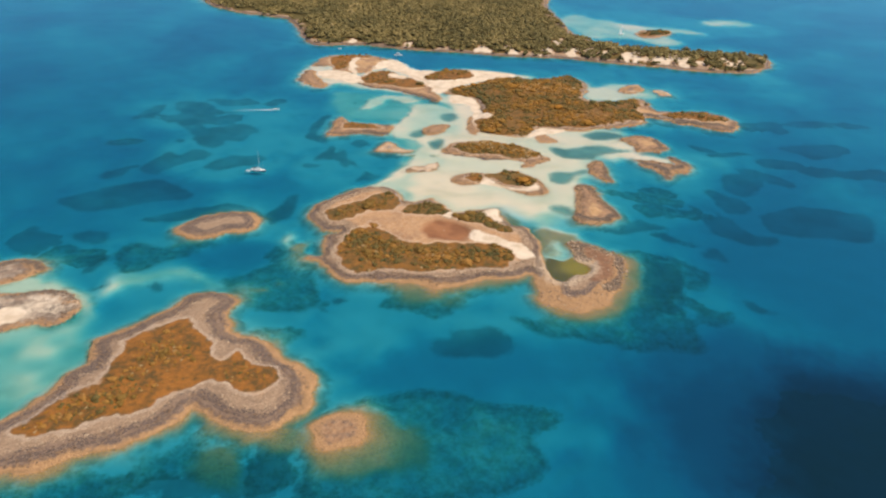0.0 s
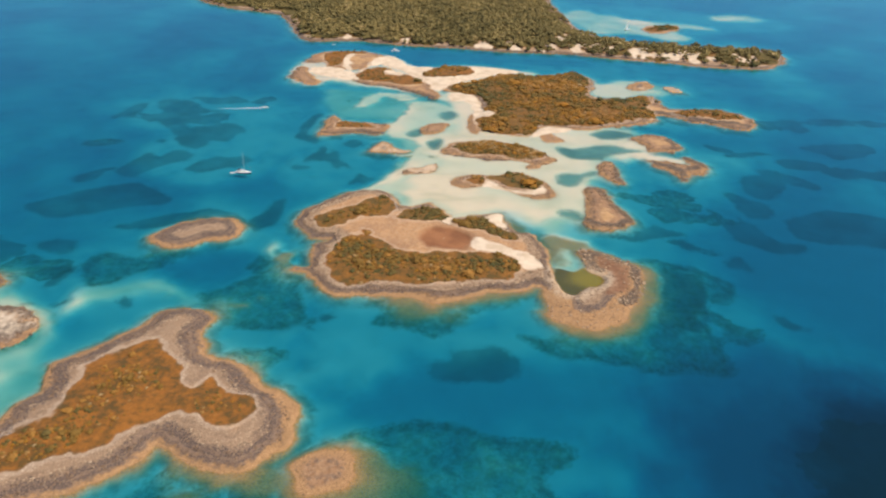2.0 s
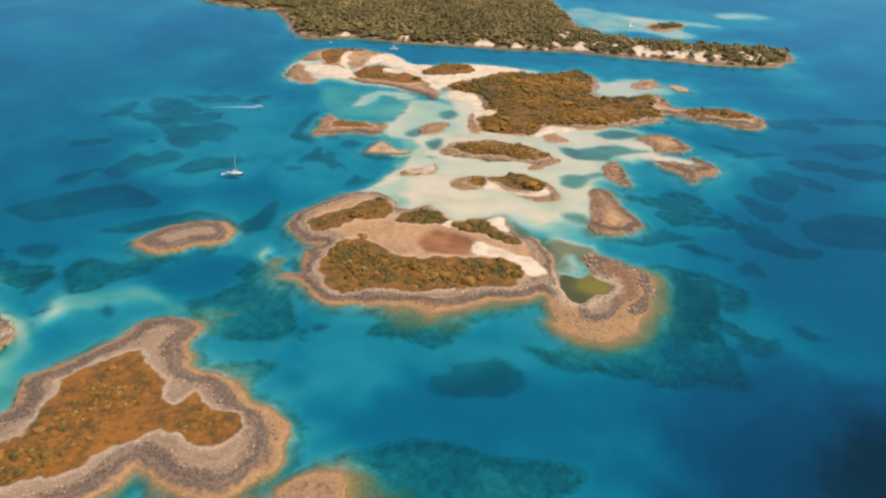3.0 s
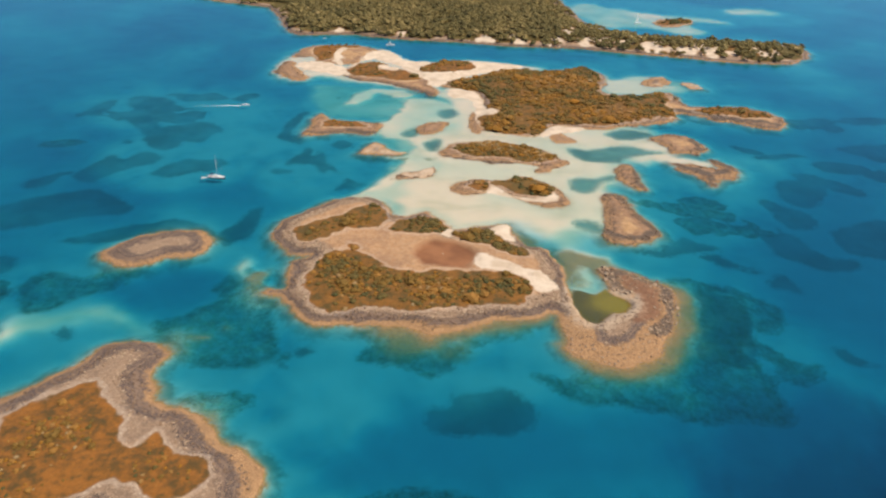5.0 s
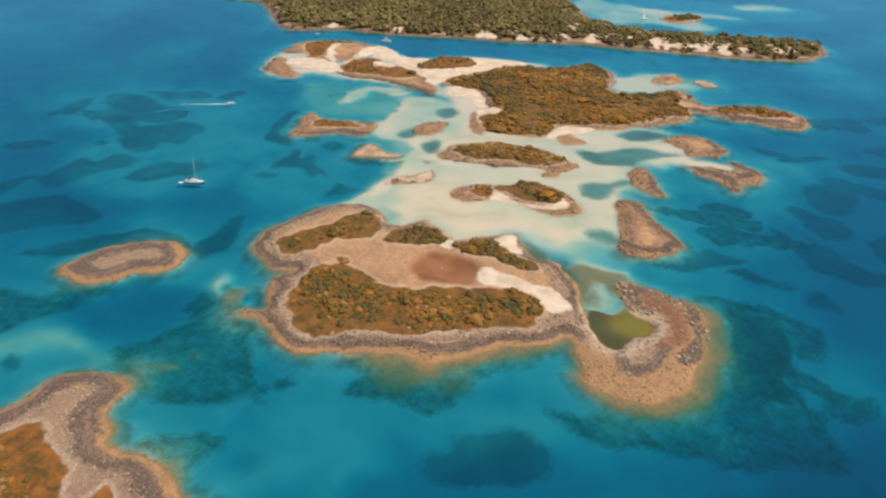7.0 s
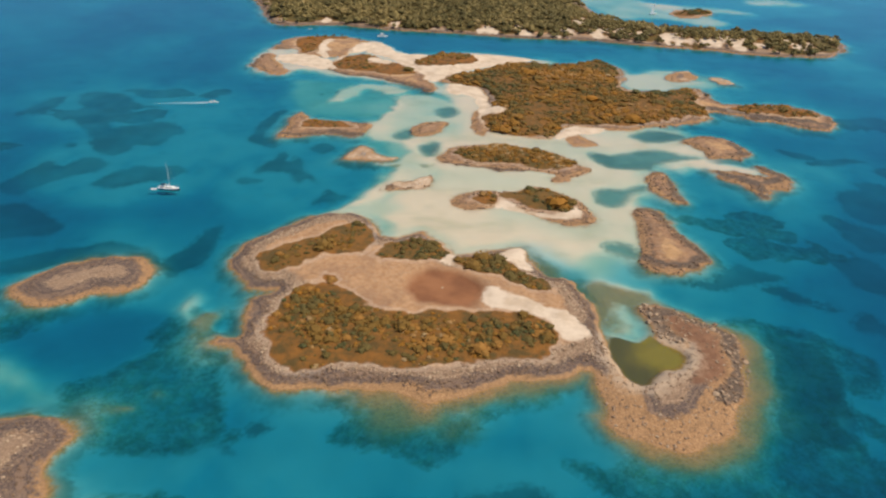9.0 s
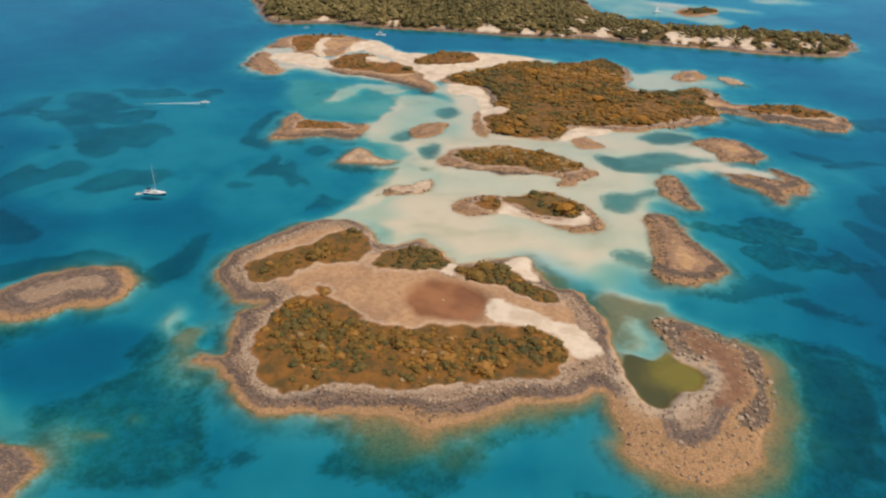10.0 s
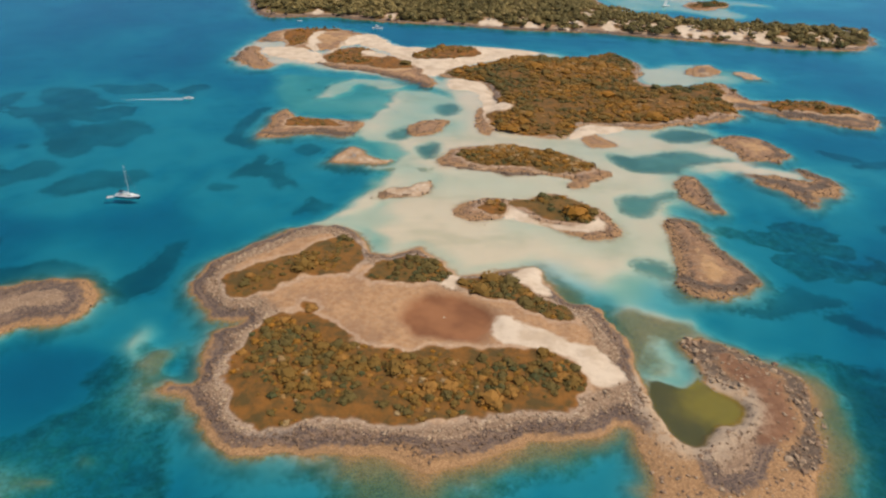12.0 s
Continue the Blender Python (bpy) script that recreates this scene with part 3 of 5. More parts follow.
def value_noise(x, y, seed=0):
    ix, iy = np.floor(x), np.floor(y)
    fx, fy = x - ix, y - iy
    fx, fy = fx * fx * (3 - 2 * fx), fy * fy * (3 - 2 * fy)
    a, b = hashed(ix, iy, seed), hashed(ix + 1, iy, seed)
    c, d = hashed(ix, iy + 1, seed), hashed(ix + 1, iy + 1, seed)
    return (a + (b - a) * fx) * (1 - fy) + (c + (d - c) * fx) * fy


def fbm(x, y, size, seed=0, octaves=4):
    """Noise of about -1 to 1, with features of that size in metres."""
    total, amp, norm = 0.0, 1.0, 0.0
    x, y = x / size, y / size
    for k in range(octaves):
        total = total + amp * (2 * value_noise(x, y, seed + 17 * k) - 1)
        norm += amp
        x, y, amp = x * 2.03 + 11.7, y * 2.03 - 5.3, amp * 0.55
    return total / norm * 1.6


def smooth(a, b, x):
    t = np.clip((x - a) / (b - a), 0, 1)
    return t * t * (3 - 2 * t)


def rounded(points, steps=4):
    """A closed curve through the control points."""
    p = np.array(points, float)
    p0, p1, p2, p3 = np.roll(p, 1, 0), p, np.roll(p, -1, 0), np.roll(p, -2, 0)
    out = []
    for k in range(steps):
        t = k / steps
        out.append(0.5 * (2 * p1 + (p2 - p0) * t + (2 * p0 - 5 * p1 + 4 * p2 - p3) * t * t + (3 * p1 - p0 - 3 * p2 + p3) * t ** 3))
    return np.stack(out, 1).reshape(-1, 2)


def inside_by(x, y, points, reach=60.0):
    """Signed distance to a closed curve: positive inside, not under -reach."""
    poly = rounded(points)
    res = np.full(x.shape, -reach)
    near = ((x > poly[:, 0].min() - reach) & (x < poly[:, 0].max() + reach) & (y > poly[:, 1].min() - reach) & (y < poly[:, 1].max() + reach))
    if not near.any():
        return res
    px, py = x[near], y[near]
    best, odd = np.full(px.shape, 1e12), np.zeros(px.shape, bool)
    for (ax, ay), (bx, by) in zip(poly, np.roll(poly, -1, 0)):
        dx, dy = bx - ax, by - ay
        t = np.clip(((px - ax) * dx + (py - ay) * dy) / (dx * dx + dy * dy + 1e-9), 0, 1)
        best = np.minimum(best, (px - ax - t * dx) ** 2 + (py - ay - t * dy) ** 2)
        if ay != by:
            odd ^= ((ay > py) != (by > py)) & (px < (bx - ax) * (py - ay) / (by - ay) + ax)
    d = np.sqrt(best)
    res[near] = np.maximum(np.where(odd, d, -d), -reach)
    return res


def zones(x, y, plan):
    """Greatest inward distance to any of the closed curves of a plan."""
    res = np.full(x.shape, -20.0)
    for pts in plan.values():
        res = np.maximum(res, inside_by(x, y, pts, 20))
    return res


def along(x, y, lines):
    """Greatest inward distance to any of the bands (half width, line)."""
    res = np.full(x.shape, -20.0)
    for width, pts in lines:
        p = np.array(pts)
        near = (x > p[:, 0].min() - 20) & (x < p[:, 0].max() + 20) & (y > p[:, 1].min() - 20) & (y < p[:, 1].max() + 20)
        if not near.any():
            continue
        px, py, best = x[near], y[near], np.full(int(near.sum()), 1e9)
        for (ax, ay), (bx, by) in zip(p, p[1:]):
            dx, dy = bx - ax, by - ay
            t = np.clip(((px - ax) * dx + (py - ay) * dy) / (dx * dx + dy * dy), 0, 1)
            best = np.minimum(best, np.hypot(px - ax - t * dx, py - ay - t * dy))
        res[near] = np.maximum(res[near], width - best)
    return res


def ovals(x, y, rows, rough=4.0, seed=0):
    """Greatest inward distance to any of the ovals (x, y, half width, half depth, degrees), with an uneven rim."""
    res = np.full(x.shape, -40.0)
    wob = fbm(x, y, 14, seed) * rough
    for cx, cy, rx, ry, turn in rows:
        near = (abs(x - cx) < rx + ry + 40) & (abs(y - cy) < rx + ry + 40)
        if not near.any():
            continue
        c, s = math.cos(radians(turn)), math.sin(radians(turn))
        u, v = (x[near] - cx) * c + (y[near] - cy) * s, -(x[near] - cx) * s + (y[near] - cy) * c
        r = np.sqrt((u / rx) ** 2 + (v / ry) ** 2)
        res[near] = np.maximum(res[near], np.maximum((1 - r) * min(rx, ry), -40))
    return res + wob


# heights of the plateaus, metres
PLATEAU = {"A": 2.6, "E": 1.5, "B": 3.2, "L": 1.4, "R1": 0.35, "M1": 2.2, "M2": 2.0, "N1": 1.6, "N2": 1.2, "N3": 1.2, "N4": 1.0,
           "P1": 0.8, "P4": 0.18, "P2": 0.5, "P3": 0.5, "Q": 1.2, "Q2": 0.2, "F1": 1.8, "F2": 1.5, "F3": 1.6, "F4": 2.4, "G": 4.0, "G2": 0.9,
           "G3": 0.5, "H": 9.0, "H2": 1.5, "W1": 0.9, "W2": 0.9}


def coast_warp(x, y):
    """How the coasts wander off their smooth curves, metres."""
    rough = 1 + 0.8 * smooth(95, 125, x) * smooth(375, 400, y) + 0.9 * smooth(500, 560, y) * smooth(20, -20, x)
    return ((fbm(x, y, 10, 3, 4) * 1.6 + fbm(x, y, 3.5, 13, 2) * 0.5) * rough, (fbm(x, y, 10, 8, 4) * 1.6 + fbm(x, y, 3.5, 18, 2) * 0.5) * rough)


SHOAL_DEPTH = {"arc": 0.9, "lw": 0.95, "bay": 1.7, "sill": 0.3, "flat": 0.3, "neck": 0.22, "fingers": 0.3, "south": 1.0, "cusp": 0.22, "ne": 0.65, "far": 0.4, "farther": 0.9, "epond": 0.4, "west": 1.3, "westsand": 0.3, "bar": 0.06}
# where a drowned ledge of stone skirts the coast: x, y, reach, width
SHELF_HUG = [(112, 300, 30, 11), (90, 280, 36, 13), (20, 292, 30, 9), (-5, 286, 16, 11), (-82, 172, 36, 6), (-150, 150, 40, 6), (66, 340, 16, 8), (-28, 176, 16, 7)]
# where the stone bands of the rim lie further inland: x, y, reach, metres
RIM_SHIFT = [(-72, 345, 45, 1.6), (-2, 287, 13, -4.5), (-28, 176, 18, -8), (-114, 362, 12, -2)]


# pale bare ground among the trees of the wooded island
BARE = [(44, 794), (58, 798), (82, 798), (112, 788), (127, 790), (146, 841), (154, 794), (170, 805), (186, 802), (198, 795), (222, 780), (233, 786), (253, 771), (274, 786), (282, 766), (298, 772), (329, 768), (349, 766), (163, 795), (-68, 819), (-110, 818), (-39, 806)]

_r = random.Random(12)
GULLIES = [(bx + _r.uniform(-7, 7), by + (_r.uniform(-15, 6) if bx > 40 else _r.uniform(-2, 9)), _r.uniform(1.8, 4.6), _r.uniform(3, 9), _r.uniform(-25, 25)) for bx, by in BARE for _ in range(2 if bx < 40 else 6)]


# how far the turf of each stand is olive rather than rust-brown
OLIVE_TURF = {"G": 0.3, "M1": 0.6, "M2b": 0.6, "A1": 0.35, "A2": 0.5, "A3": 0.4, "A4": 0.25}


def terrain(x, y):
    """All that is known of the ground at the places x, y: heights, and distances into each kind of cover."""
    f = {}
    warp_x, warp_y = coast_warp(x, y)
    wx, wy = x + warp_x, y + warp_y
    land, band, loam, strewn, rise = *(np.full(x.shape, -60.0) for _ in range(4)), np.zeros(x.shape)
    ring = fbm(x, y, 45, 5, 2) * 1.4
    for cx, cy, reach, shift in RIM_SHIFT:
        ring = ring + shift * np.exp(-((x - cx) ** 2 + (y - cy) ** 2) / reach ** 2)
    for key, pts in COAST.items():
        d = inside_by(wx, wy, pts)
        top = PLATEAU[key]
        wide = 60.0 if key == "H" else 4.0 + 2.2 * top
        rise = np.maximum(rise, np.where(d > 0, top * (1 - np.exp(-np.maximum(d, 0) / wide)), 0))
        land = np.maximum(land, d)
        if key == "H":
            wood = d - 9 + fbm(x, y, 14, 7, 3) * 9
        wide_band = 0.3 if key in ("W1", "W2") else 0.62 if key == "L" else 0.62 if key == "B" else 1.0 if key in ("A", "B", "E", "G", "H", "W1", "R1") else 0.6
        band = np.maximum(band, d * wide_band - (10.0 if key == "E" else 2.0 if 0.5 < wide_band < 0.61 else 0.0))
        if key in ("P4", "Q2", "G2", "G3"):          # rubble strewn over sand
            strewn = np.maximum(strewn, np.where(d > 0, np.minimum(0.1 * d - 0.75, -0.4), -60))
        if key in ("W1", "W2"):
            strewn = np.maximum(strewn, np.where(d > 0, np.minimum(0.1 * d - 1.5, -0.9), -60))
        if key not in ("A", "B", "E", "H", "L", "W1", "W2", "P4", "Q2", "G2", "G3"):
            loam = np.maximum(loam, d - 3.5)
    f["shore"], f["band"] = land, band + ring
    away = np.maximum(-land, 0)
    depth = 2.7 + 1.8 * (1 - np.exp(-away / 55)) + fbm(x, y, 60, 21) * 1.1
    bright = ovals(x, y, BRIGHT_NEAR + BRIGHT_FAR, 5, 31)
    depth = depth + (2.6 - depth) * smooth(-14, 9, bright)
    beds = zones(x + 0.7 * warp_x, y + 0.7 * warp_y, REEF_BED)
    beds = np.minimum(beds, -zones(wx, wy, SAND_GAP))
    reef = np.maximum(np.minimum(ovals(x, y, REEF, 6, 41), -zones(wx, wy, SAND_GAP)), beds)
    depth = depth + (np.minimum(3.2, 0.35 + 0.16 * away) + fbm(x, y, 7, 43) * 0.7 - depth) * smooth(-4, 6, reef)
    deep = np.full(x.shape, -40.0)
    for *row, down, soft in DEEP:
        own = ovals(x, y, [row], 9, 51)
        depth = np.maximum(depth, depth + (down - depth) * smooth(-soft, soft * 0.6, own))
        if down > 9:
            deep = np.maximum(deep, own)
    depth = depth * (1 - np.exp(-(away / 5.0) ** 1.3))
    shelf = ovals(x, y, SHELF, 4, 47)
    for cx, cy, reach, width in SHELF_HUG:
        shelf = np.maximum(shelf, np.maximum(land, -30) + width * np.exp(-((x - cx) ** 2 + (y - cy) ** 2) / reach ** 2) - 1.5 + fbm(x, y, 9, 49) * 1.5)
    depth = depth + (np.minimum(0.12 + 0.085 * away + 0.16 * fbm(x, y, 6, 48), depth) - depth) * smooth(-6, 3.5, shelf)
    coral = ovals(x, y, CORAL, 3, 57)
    depth = depth + (np.minimum(0.75, depth) - depth) * smooth(-3, 2, coral)
    shelf = np.maximum(shelf, coral - 1.0)
    shoal, swell, edge = np.full(x.shape, -60.0), fbm(x, y, 38, 61, 3), fbm(x, y, 16, 63) * 3.5
    for key, pts in SHOAL.items():
        own = inside_by(wx, wy, pts)
        shoal = np.maximum(shoal, own if key in ("main", "nw", "west", "lw") else own - (12 if key == "south" else 4))
        under = SHOAL_DEPTH.get(key, 0.12)
        depth = depth + (under * np.maximum(0.35, 1 + (0.25 if key == "bay" else 1.3) * swell) + 0.02 - depth) * (smooth(-3.5, 3.0, own + 0.5 * edge) if key in ("fingers", "neck", "sill", "flat") else smooth(-15 if key in ("main", "south") else -8, 6, own + edge))
    pool = zones(x + 0.5 * warp_x, y + 0.5 * warp_y, POOL)
    depth = depth + (1.05 - depth) * smooth(-3, 4, pool) * (land < 0.5)
    beach = np.full(x.shape, -60.0)
    beach = np.maximum(beach, np.where(strewn > -1.6, strewn, -60))
    for key, pts in BEACH.items():
        beach = np.maximum(beach, inside_by(wx, wy, pts))
    paths = np.max([inside_by(x, y, BEACH[key]) for key in BEACH if key in ("pf", "ph", "pk", "pm")], 0)
    scrub, shade = np.full(x.shape, -60.0), np.zeros(x.shape)
    for key, pts in SCRUB.items():
        own = inside_by(wx, wy, pts)
        scrub = np.maximum(scrub, own)
        shade = np.maximum(shade, OLIVE_TURF.get(key, 0.0) * smooth(-1, 2, own))
    gully = ovals(x, y, GULLIES, 3.5, 151)
    wood, beach = np.minimum(wood, -gully), np.maximum(beach, np.where(land > 2, gully, -60))
    scrub = np.maximum(np.minimum(scrub, -paths - 0.8), wood)
    pond, flat = inside_by(wx, wy, GREENPOND), inside_by(wx, wy, BROWNFLAT)
    z = np.where(land > 0, rise, -np.maximum(depth, 0.03))
    beach = beach + fbm(x, y, 22, 65, 4) * 1.4
    z = np.where(beach > -3, np.maximum(z, -0.35 + 0.75 * smooth(-3, 4, beach)), z)
    z = z + (land > 0) * (fbm(x, y, 2.2, 81, 3) * 0.16 + fbm(x, y, 11, 83, 3) * 0.3) * smooth(0, 5, land)
    in_pond = smooth(-1.5, 2.5, pond)
    z = z + (-0.26 - z) * in_pond
    z = z + (rise * 0.45 - z) * smooth(-2, 6, flat)
    f.update(weed=ovals(x, y, POND_WEED, 2, 161), z=z, scrub=scrub + fbm(x, y, 5, 91, 3) * 1.2, beach=beach, shoal=shoal, pond=pond, flat=flat, reef=reef, shelf=shelf,
             grass=np.maximum(np.maximum(np.maximum(ovals(x, y, SEAGRASS, 6.5, 101), zones(x + 0.7 * warp_x, y + 0.7 * warp_y, MEADOW)), deep), np.minimum(pool + 0.3, 3.0)), soil=loam, bed=inside_by(wx, wy, SOILBED), ridge=along(wx, wy, RIDGE) + fbm(x, y, 4, 141, 3) * 1.4, wood=np.maximum(shade, smooth(-2, 4, wood)), ring=ring)
    return f


# ---- materials ----
class Nodes:
    """Short calls for building one node material."""

    def __init__(self, name):
        self.mat = bpy.data.materials.new(name)
        self.mat.use_nodes = True
        self.tree = self.mat.node_tree
        self.tree.nodes.clear()
        self.out = self.tree.nodes.new("ShaderNodeOutputMaterial")

    def node(self, kind, props=(), **ins):
        n = self.tree.nodes.new("ShaderNode" + kind)
        for k, v in props:
            setattr(n, k, v)
        for k, v in ins.items():
            sock = n.inputs[int(k[1:])] if k[0] == "i" and k[1:].isdigit() else n.inputs[k.replace("_", " ")]
            if isinstance(v, bpy.types.NodeSocket):
                self.tree.links.new(v, sock)
            else:
                sock.default_value = v
        return n

    def attr(self, name):
        return self.node("Attribute", [("attribute_name", name)]).outputs["Fac"]

    def math(self, op, a, b=0.0, c=0.0):
        return self.node("Math", [("operation", op)], i0=a, i1=b, i2=c).outputs[0]

    def noise(self, scale, detail=4.0, rough=0.55, at=None):
        at = at or self.node("NewGeometry").outputs["Position"]
        return self.node("TexNoise", Vector=at, Scale=scale, Detail=detail, Roughness=rough).outputs["Fac"]

    def ramp(self, fac, stops, smooth_steps=False):
        n = self.node("ValToRGB", Fac=fac)
        r = n.color_ramp
        r.interpolation = "EASE" if smooth_steps else "LINEAR"
        while len(r.elements) < len(stops):
            r.elements.new(0.5)
        for e, (p, c) in zip(r.elements, stops):
            e.position, e.color = p, (*c, 1)
        return n.outputs["Color"]

    def step(self, value, low, high):
        n = self.node("MapRange", [("interpolation_type", "SMOOTHSTEP")], Value=value, From_Min=low, From_Max=high)
        return n.outputs["Result"]

    def mix(self, fac, a, b):
        n = self.node("Mix", [("data_type", "RGBA")])
        for sock, v in ((n.inputs[0], fac), (n.inputs[6], a), (n.inputs[7], b)):
            if isinstance(v, bpy.types.NodeSocket):
                self.tree.links.new(v, sock)
            else:
                sock.default_value = v if isinstance(v, (int, float)) else (*v, 1)
        return n.outputs[2]

    def bump(self, height, strength, distance):
        return self.node("Bump", Height=height, Strength=strength, Distance=distance).outputs["Normal"]

    def surface(self, color, rough=0.8, normal=None, **more):
        ins = dict(Base_Color=color if isinstance(color, bpy.types.NodeSocket) else (*color, 1), Roughness=rough, **more)
        if normal is not None:
            ins["Normal"] = normal
        b = self.node("BsdfPrincipled", **ins)
        self.tree.links.new(b.outputs[0], self.out.inputs["Surface"])
        return self.mat


def ground_material():
    n = Nodes("sea_floor_and_shore")
    fine, mid, wide = n.noise(2.6, 5), n.noise(0.45, 4), n.noise(0.07, 4)
    grain = n.noise(9.0, 3)
    shore, scrub, beach = n.attr("shore"), n.attr("scrub"), n.attr("beach")
    grass, reef, pond, flat, shoal = n.attr("grass"), n.attr("reef"), n.attr("pond"), n.attr("flat"), n.attr("shoal")
    wobble = n.math("MULTIPLY_ADD", mid, 5.0, -2.5)
    jag = n.math("MULTIPLY_ADD", fine, 3.0, -1.5)
    # under water: sand, reef stone, seagrass
    sand = n.mix(wide, (0.58, 0.445, 0.335), (0.71, 0.56, 0.44))
    sand = n.mix(n.math("MULTIPLY", mid, 0.35), sand, (0.44, 0.37, 0.27))
    drift = n.noise(0.045, 7, 0.62, n.node("Mapping", Vector=n.node("NewGeometry").outputs["Position"], Scale=(0.55, 1.0, 1.0), Rotation=(0, 0, 0.25)).outputs[0])
    sand = n.mix(n.math("MULTIPLY", n.step(drift, 0.50, 0.68), 0.55), sand, (0.40, 0.355, 0.25))
    sand = n.mix(n.math("MULTIPLY", n.step(drift, 0.46, 0.30), 0.35), sand, (0.66, 0.46, 0.36))
    open_sand = n.mix(wide, (0.43, 0.425, 0.385), (0.54, 0.53, 0.49))
    sand = n.mix(n.step(shoal, -9.0, 3.0), open_sand, sand)
    stone = n.mix(n.step(fine, 0.3, 0.7), (0.11, 0.125, 0.055), (0.26, 0.25, 0.115))
    stone = n.mix(n.step(mid, 0.5, 0.75), stone, (0.38, 0.33, 0.14))
    reef_on = n.math("MULTIPLY", n.step(n.math("ADD", n.math("ADD", reef, n.math("MULTIPLY", wobble, 0.6)), n.math("MULTIPLY", jag, 0.6)), -1.2, 1.2), n.math("MULTIPLY_ADD", n.step(n.noise(0.22, 9, 0.85), 0.40, 0.60), 0.50, 0.30))
    stone = n.mix(n.math("MULTIPLY", n.step(n.noise(0.075, 7, 0.7), 0.46, 0.60), 0.5), stone, (0.045, 0.060, 0.030))
    sea = n.mix(reef_on, sand, stone)
    lip = n.math("MULTIPLY", reef_on, n.math("SUBTRACT", 1.0, n.step(n.math("ADD", reef, wobble), 2.0, 7.5)))
    sea = n.mix(n.math("MULTIPLY", n.math("MULTIPLY", lip, n.step(shore, -6.0, -12.0)), 0.45), sea, (0.03, 0.048, 0.024))
    weed = n.mix(fine, (0.012, 0.022, 0.012), (0.05, 0.055, 0.025))
    sea = n.mix(n.math("MULTIPLY", n.step(n.math("ADD", grass, n.math("ADD", n.math("MULTIPLY", wobble, 0.7), n.math("MULTIPLY", jag, 0.5))), -1.0, 1.4), n.math("MULTIPLY_ADD", n.step(n.noise(0.035, 5, 0.6), 0.3, 0.7), 0.34, 0.32)), sea, weed)
    skirt = n.math("MULTIPLY", n.step(n.math("ADD", shore, n.math("MULTIPLY", wobble, 1.2)), -9.0, -4.0), n.math("MULTIPLY_ADD", n.step(wide, 0.38, 0.6), 0.45, 0.20))
    skirt = n.math("MULTIPLY", skirt, n.math("SUBTRACT", 1.0, n.step(shoal, -8.0, 2.0)))
    sea = n.mix(skirt, sea, n.mix(fine, (0.04, 0.05, 0.02), (0.13, 0.12, 0.05)))
    rim = n.mix(n.step(fine, 0.3, 0.7), (0.22, 0.115, 0.040), (0.39, 0.23, 0.098))
    rim_on = n.math("MULTIPLY", n.step(n.math("ADD", shore, n.math("ADD", wobble, jag)), -2.5, -0.4), n.math("SUBTRACT", 1.0, n.step(shoal, -4.0, 6.0)))
    rim_on = n.math("MAXIMUM", rim_on, n.math("MULTIPLY", n.step(n.math("ADD", n.attr("shelf"), n.math("ADD", n.math("MULTIPLY", wobble, 0.8), jag)), -4.5, 2.5), 0.9))
    spots = n.node("TexVoronoi", Vector=n.node("NewGeometry").outputs["Position"], Scale=1.5, Randomness=1.0).outputs["Color"]
    rim = n.mix(n.math("MULTIPLY", n.step(n.node("SeparateColor", Color=spots).outputs[0], 0.62, 0.85), 0.4), rim, (0.10, 0.065, 0.025))
    sea = n.mix(rim_on, sea, rim)
    # above water: wet rim, dark stones, pale stones, dry earth
    s = n.math("ADD", n.attr("band"), n.math("ADD", n.math("MULTIPLY", wobble, 0.8), n.math("MULTIPLY", jag, 1.5)))
    wet = n.mix(n.step(fine, 0.35, 0.65), (0.27, 0.142, 0.060), (0.46, 0.265, 0.128))
    dark = n.mix(n.step(fine, 0.38, 0.62), (0.060, 0.042, 0.036), (0.170, 0.112, 0.084))
    pale = n.mix(n.step(fine, 0.38, 0.62), (0.225, 0.142, 0.087), (0.350, 0.228, 0.144))
    earth = n.mix(n.step(mid, 0.3, 0.7), (0.35, 0.180, 0.080), (0.46, 0.262, 0.130))
    earth = n.mix(n.step(grain, 0.55, 0.7), earth, (0.50, 0.36, 0.24))
    crag = n.noise(0.33, 5, 0.65)
    earth = n.mix(n.math("MULTIPLY", n.step(crag, 0.50, 0.62), 0.2), earth, dark)
    earth = n.mix(n.math("MULTIPLY", n.step(n.noise(0.055, 8, 0.72), 0.48, 0.62), 0.6), earth, (0.275, 0.150, 0.082))
    speck = n.node("TexVoronoi", Vector=n.node("NewGeometry").outputs["Position"], Scale=1.5, Randomness=1.0).outputs["Color"]
    lit = n.math("MULTIPLY", n.step(n.node("SeparateColor", Color=speck).outputs[0], 0.74, 0.92), 0.30)
    gloom = n.math("MULTIPLY", n.step(n.node("SeparateColor", Color=speck).outputs[1], 0.7, 0.9), 0.40)
    dark = n.mix(lit, dark, (0.36, 0.25, 0.16))
    pale = n.mix(n.math("MULTIPLY", gloom, 0.6), n.mix(lit, pale, (0.50, 0.37, 0.25)), (0.13, 0.083, 0.05))
    earth = n.mix(n.math("MULTIPLY", lit, 0.6), earth, (0.52, 0.37, 0.23))
    wet = n.mix(gloom, wet, (0.15, 0.085, 0.04))
    here = n.node("SeparateXYZ", Vector=n.node("NewGeometry").outputs["Position"])
    laid = n.node("CombineXYZ", X=n.math("MULTIPLY", n.attr("band"), 0.85), Y=n.math("MULTIPLY", here.outputs[0], 0.07), Z=n.math("MULTIPLY", here.outputs[1], 0.07)).outputs[0]
    strata = n.noise(1.0, 5, 0.6, laid)
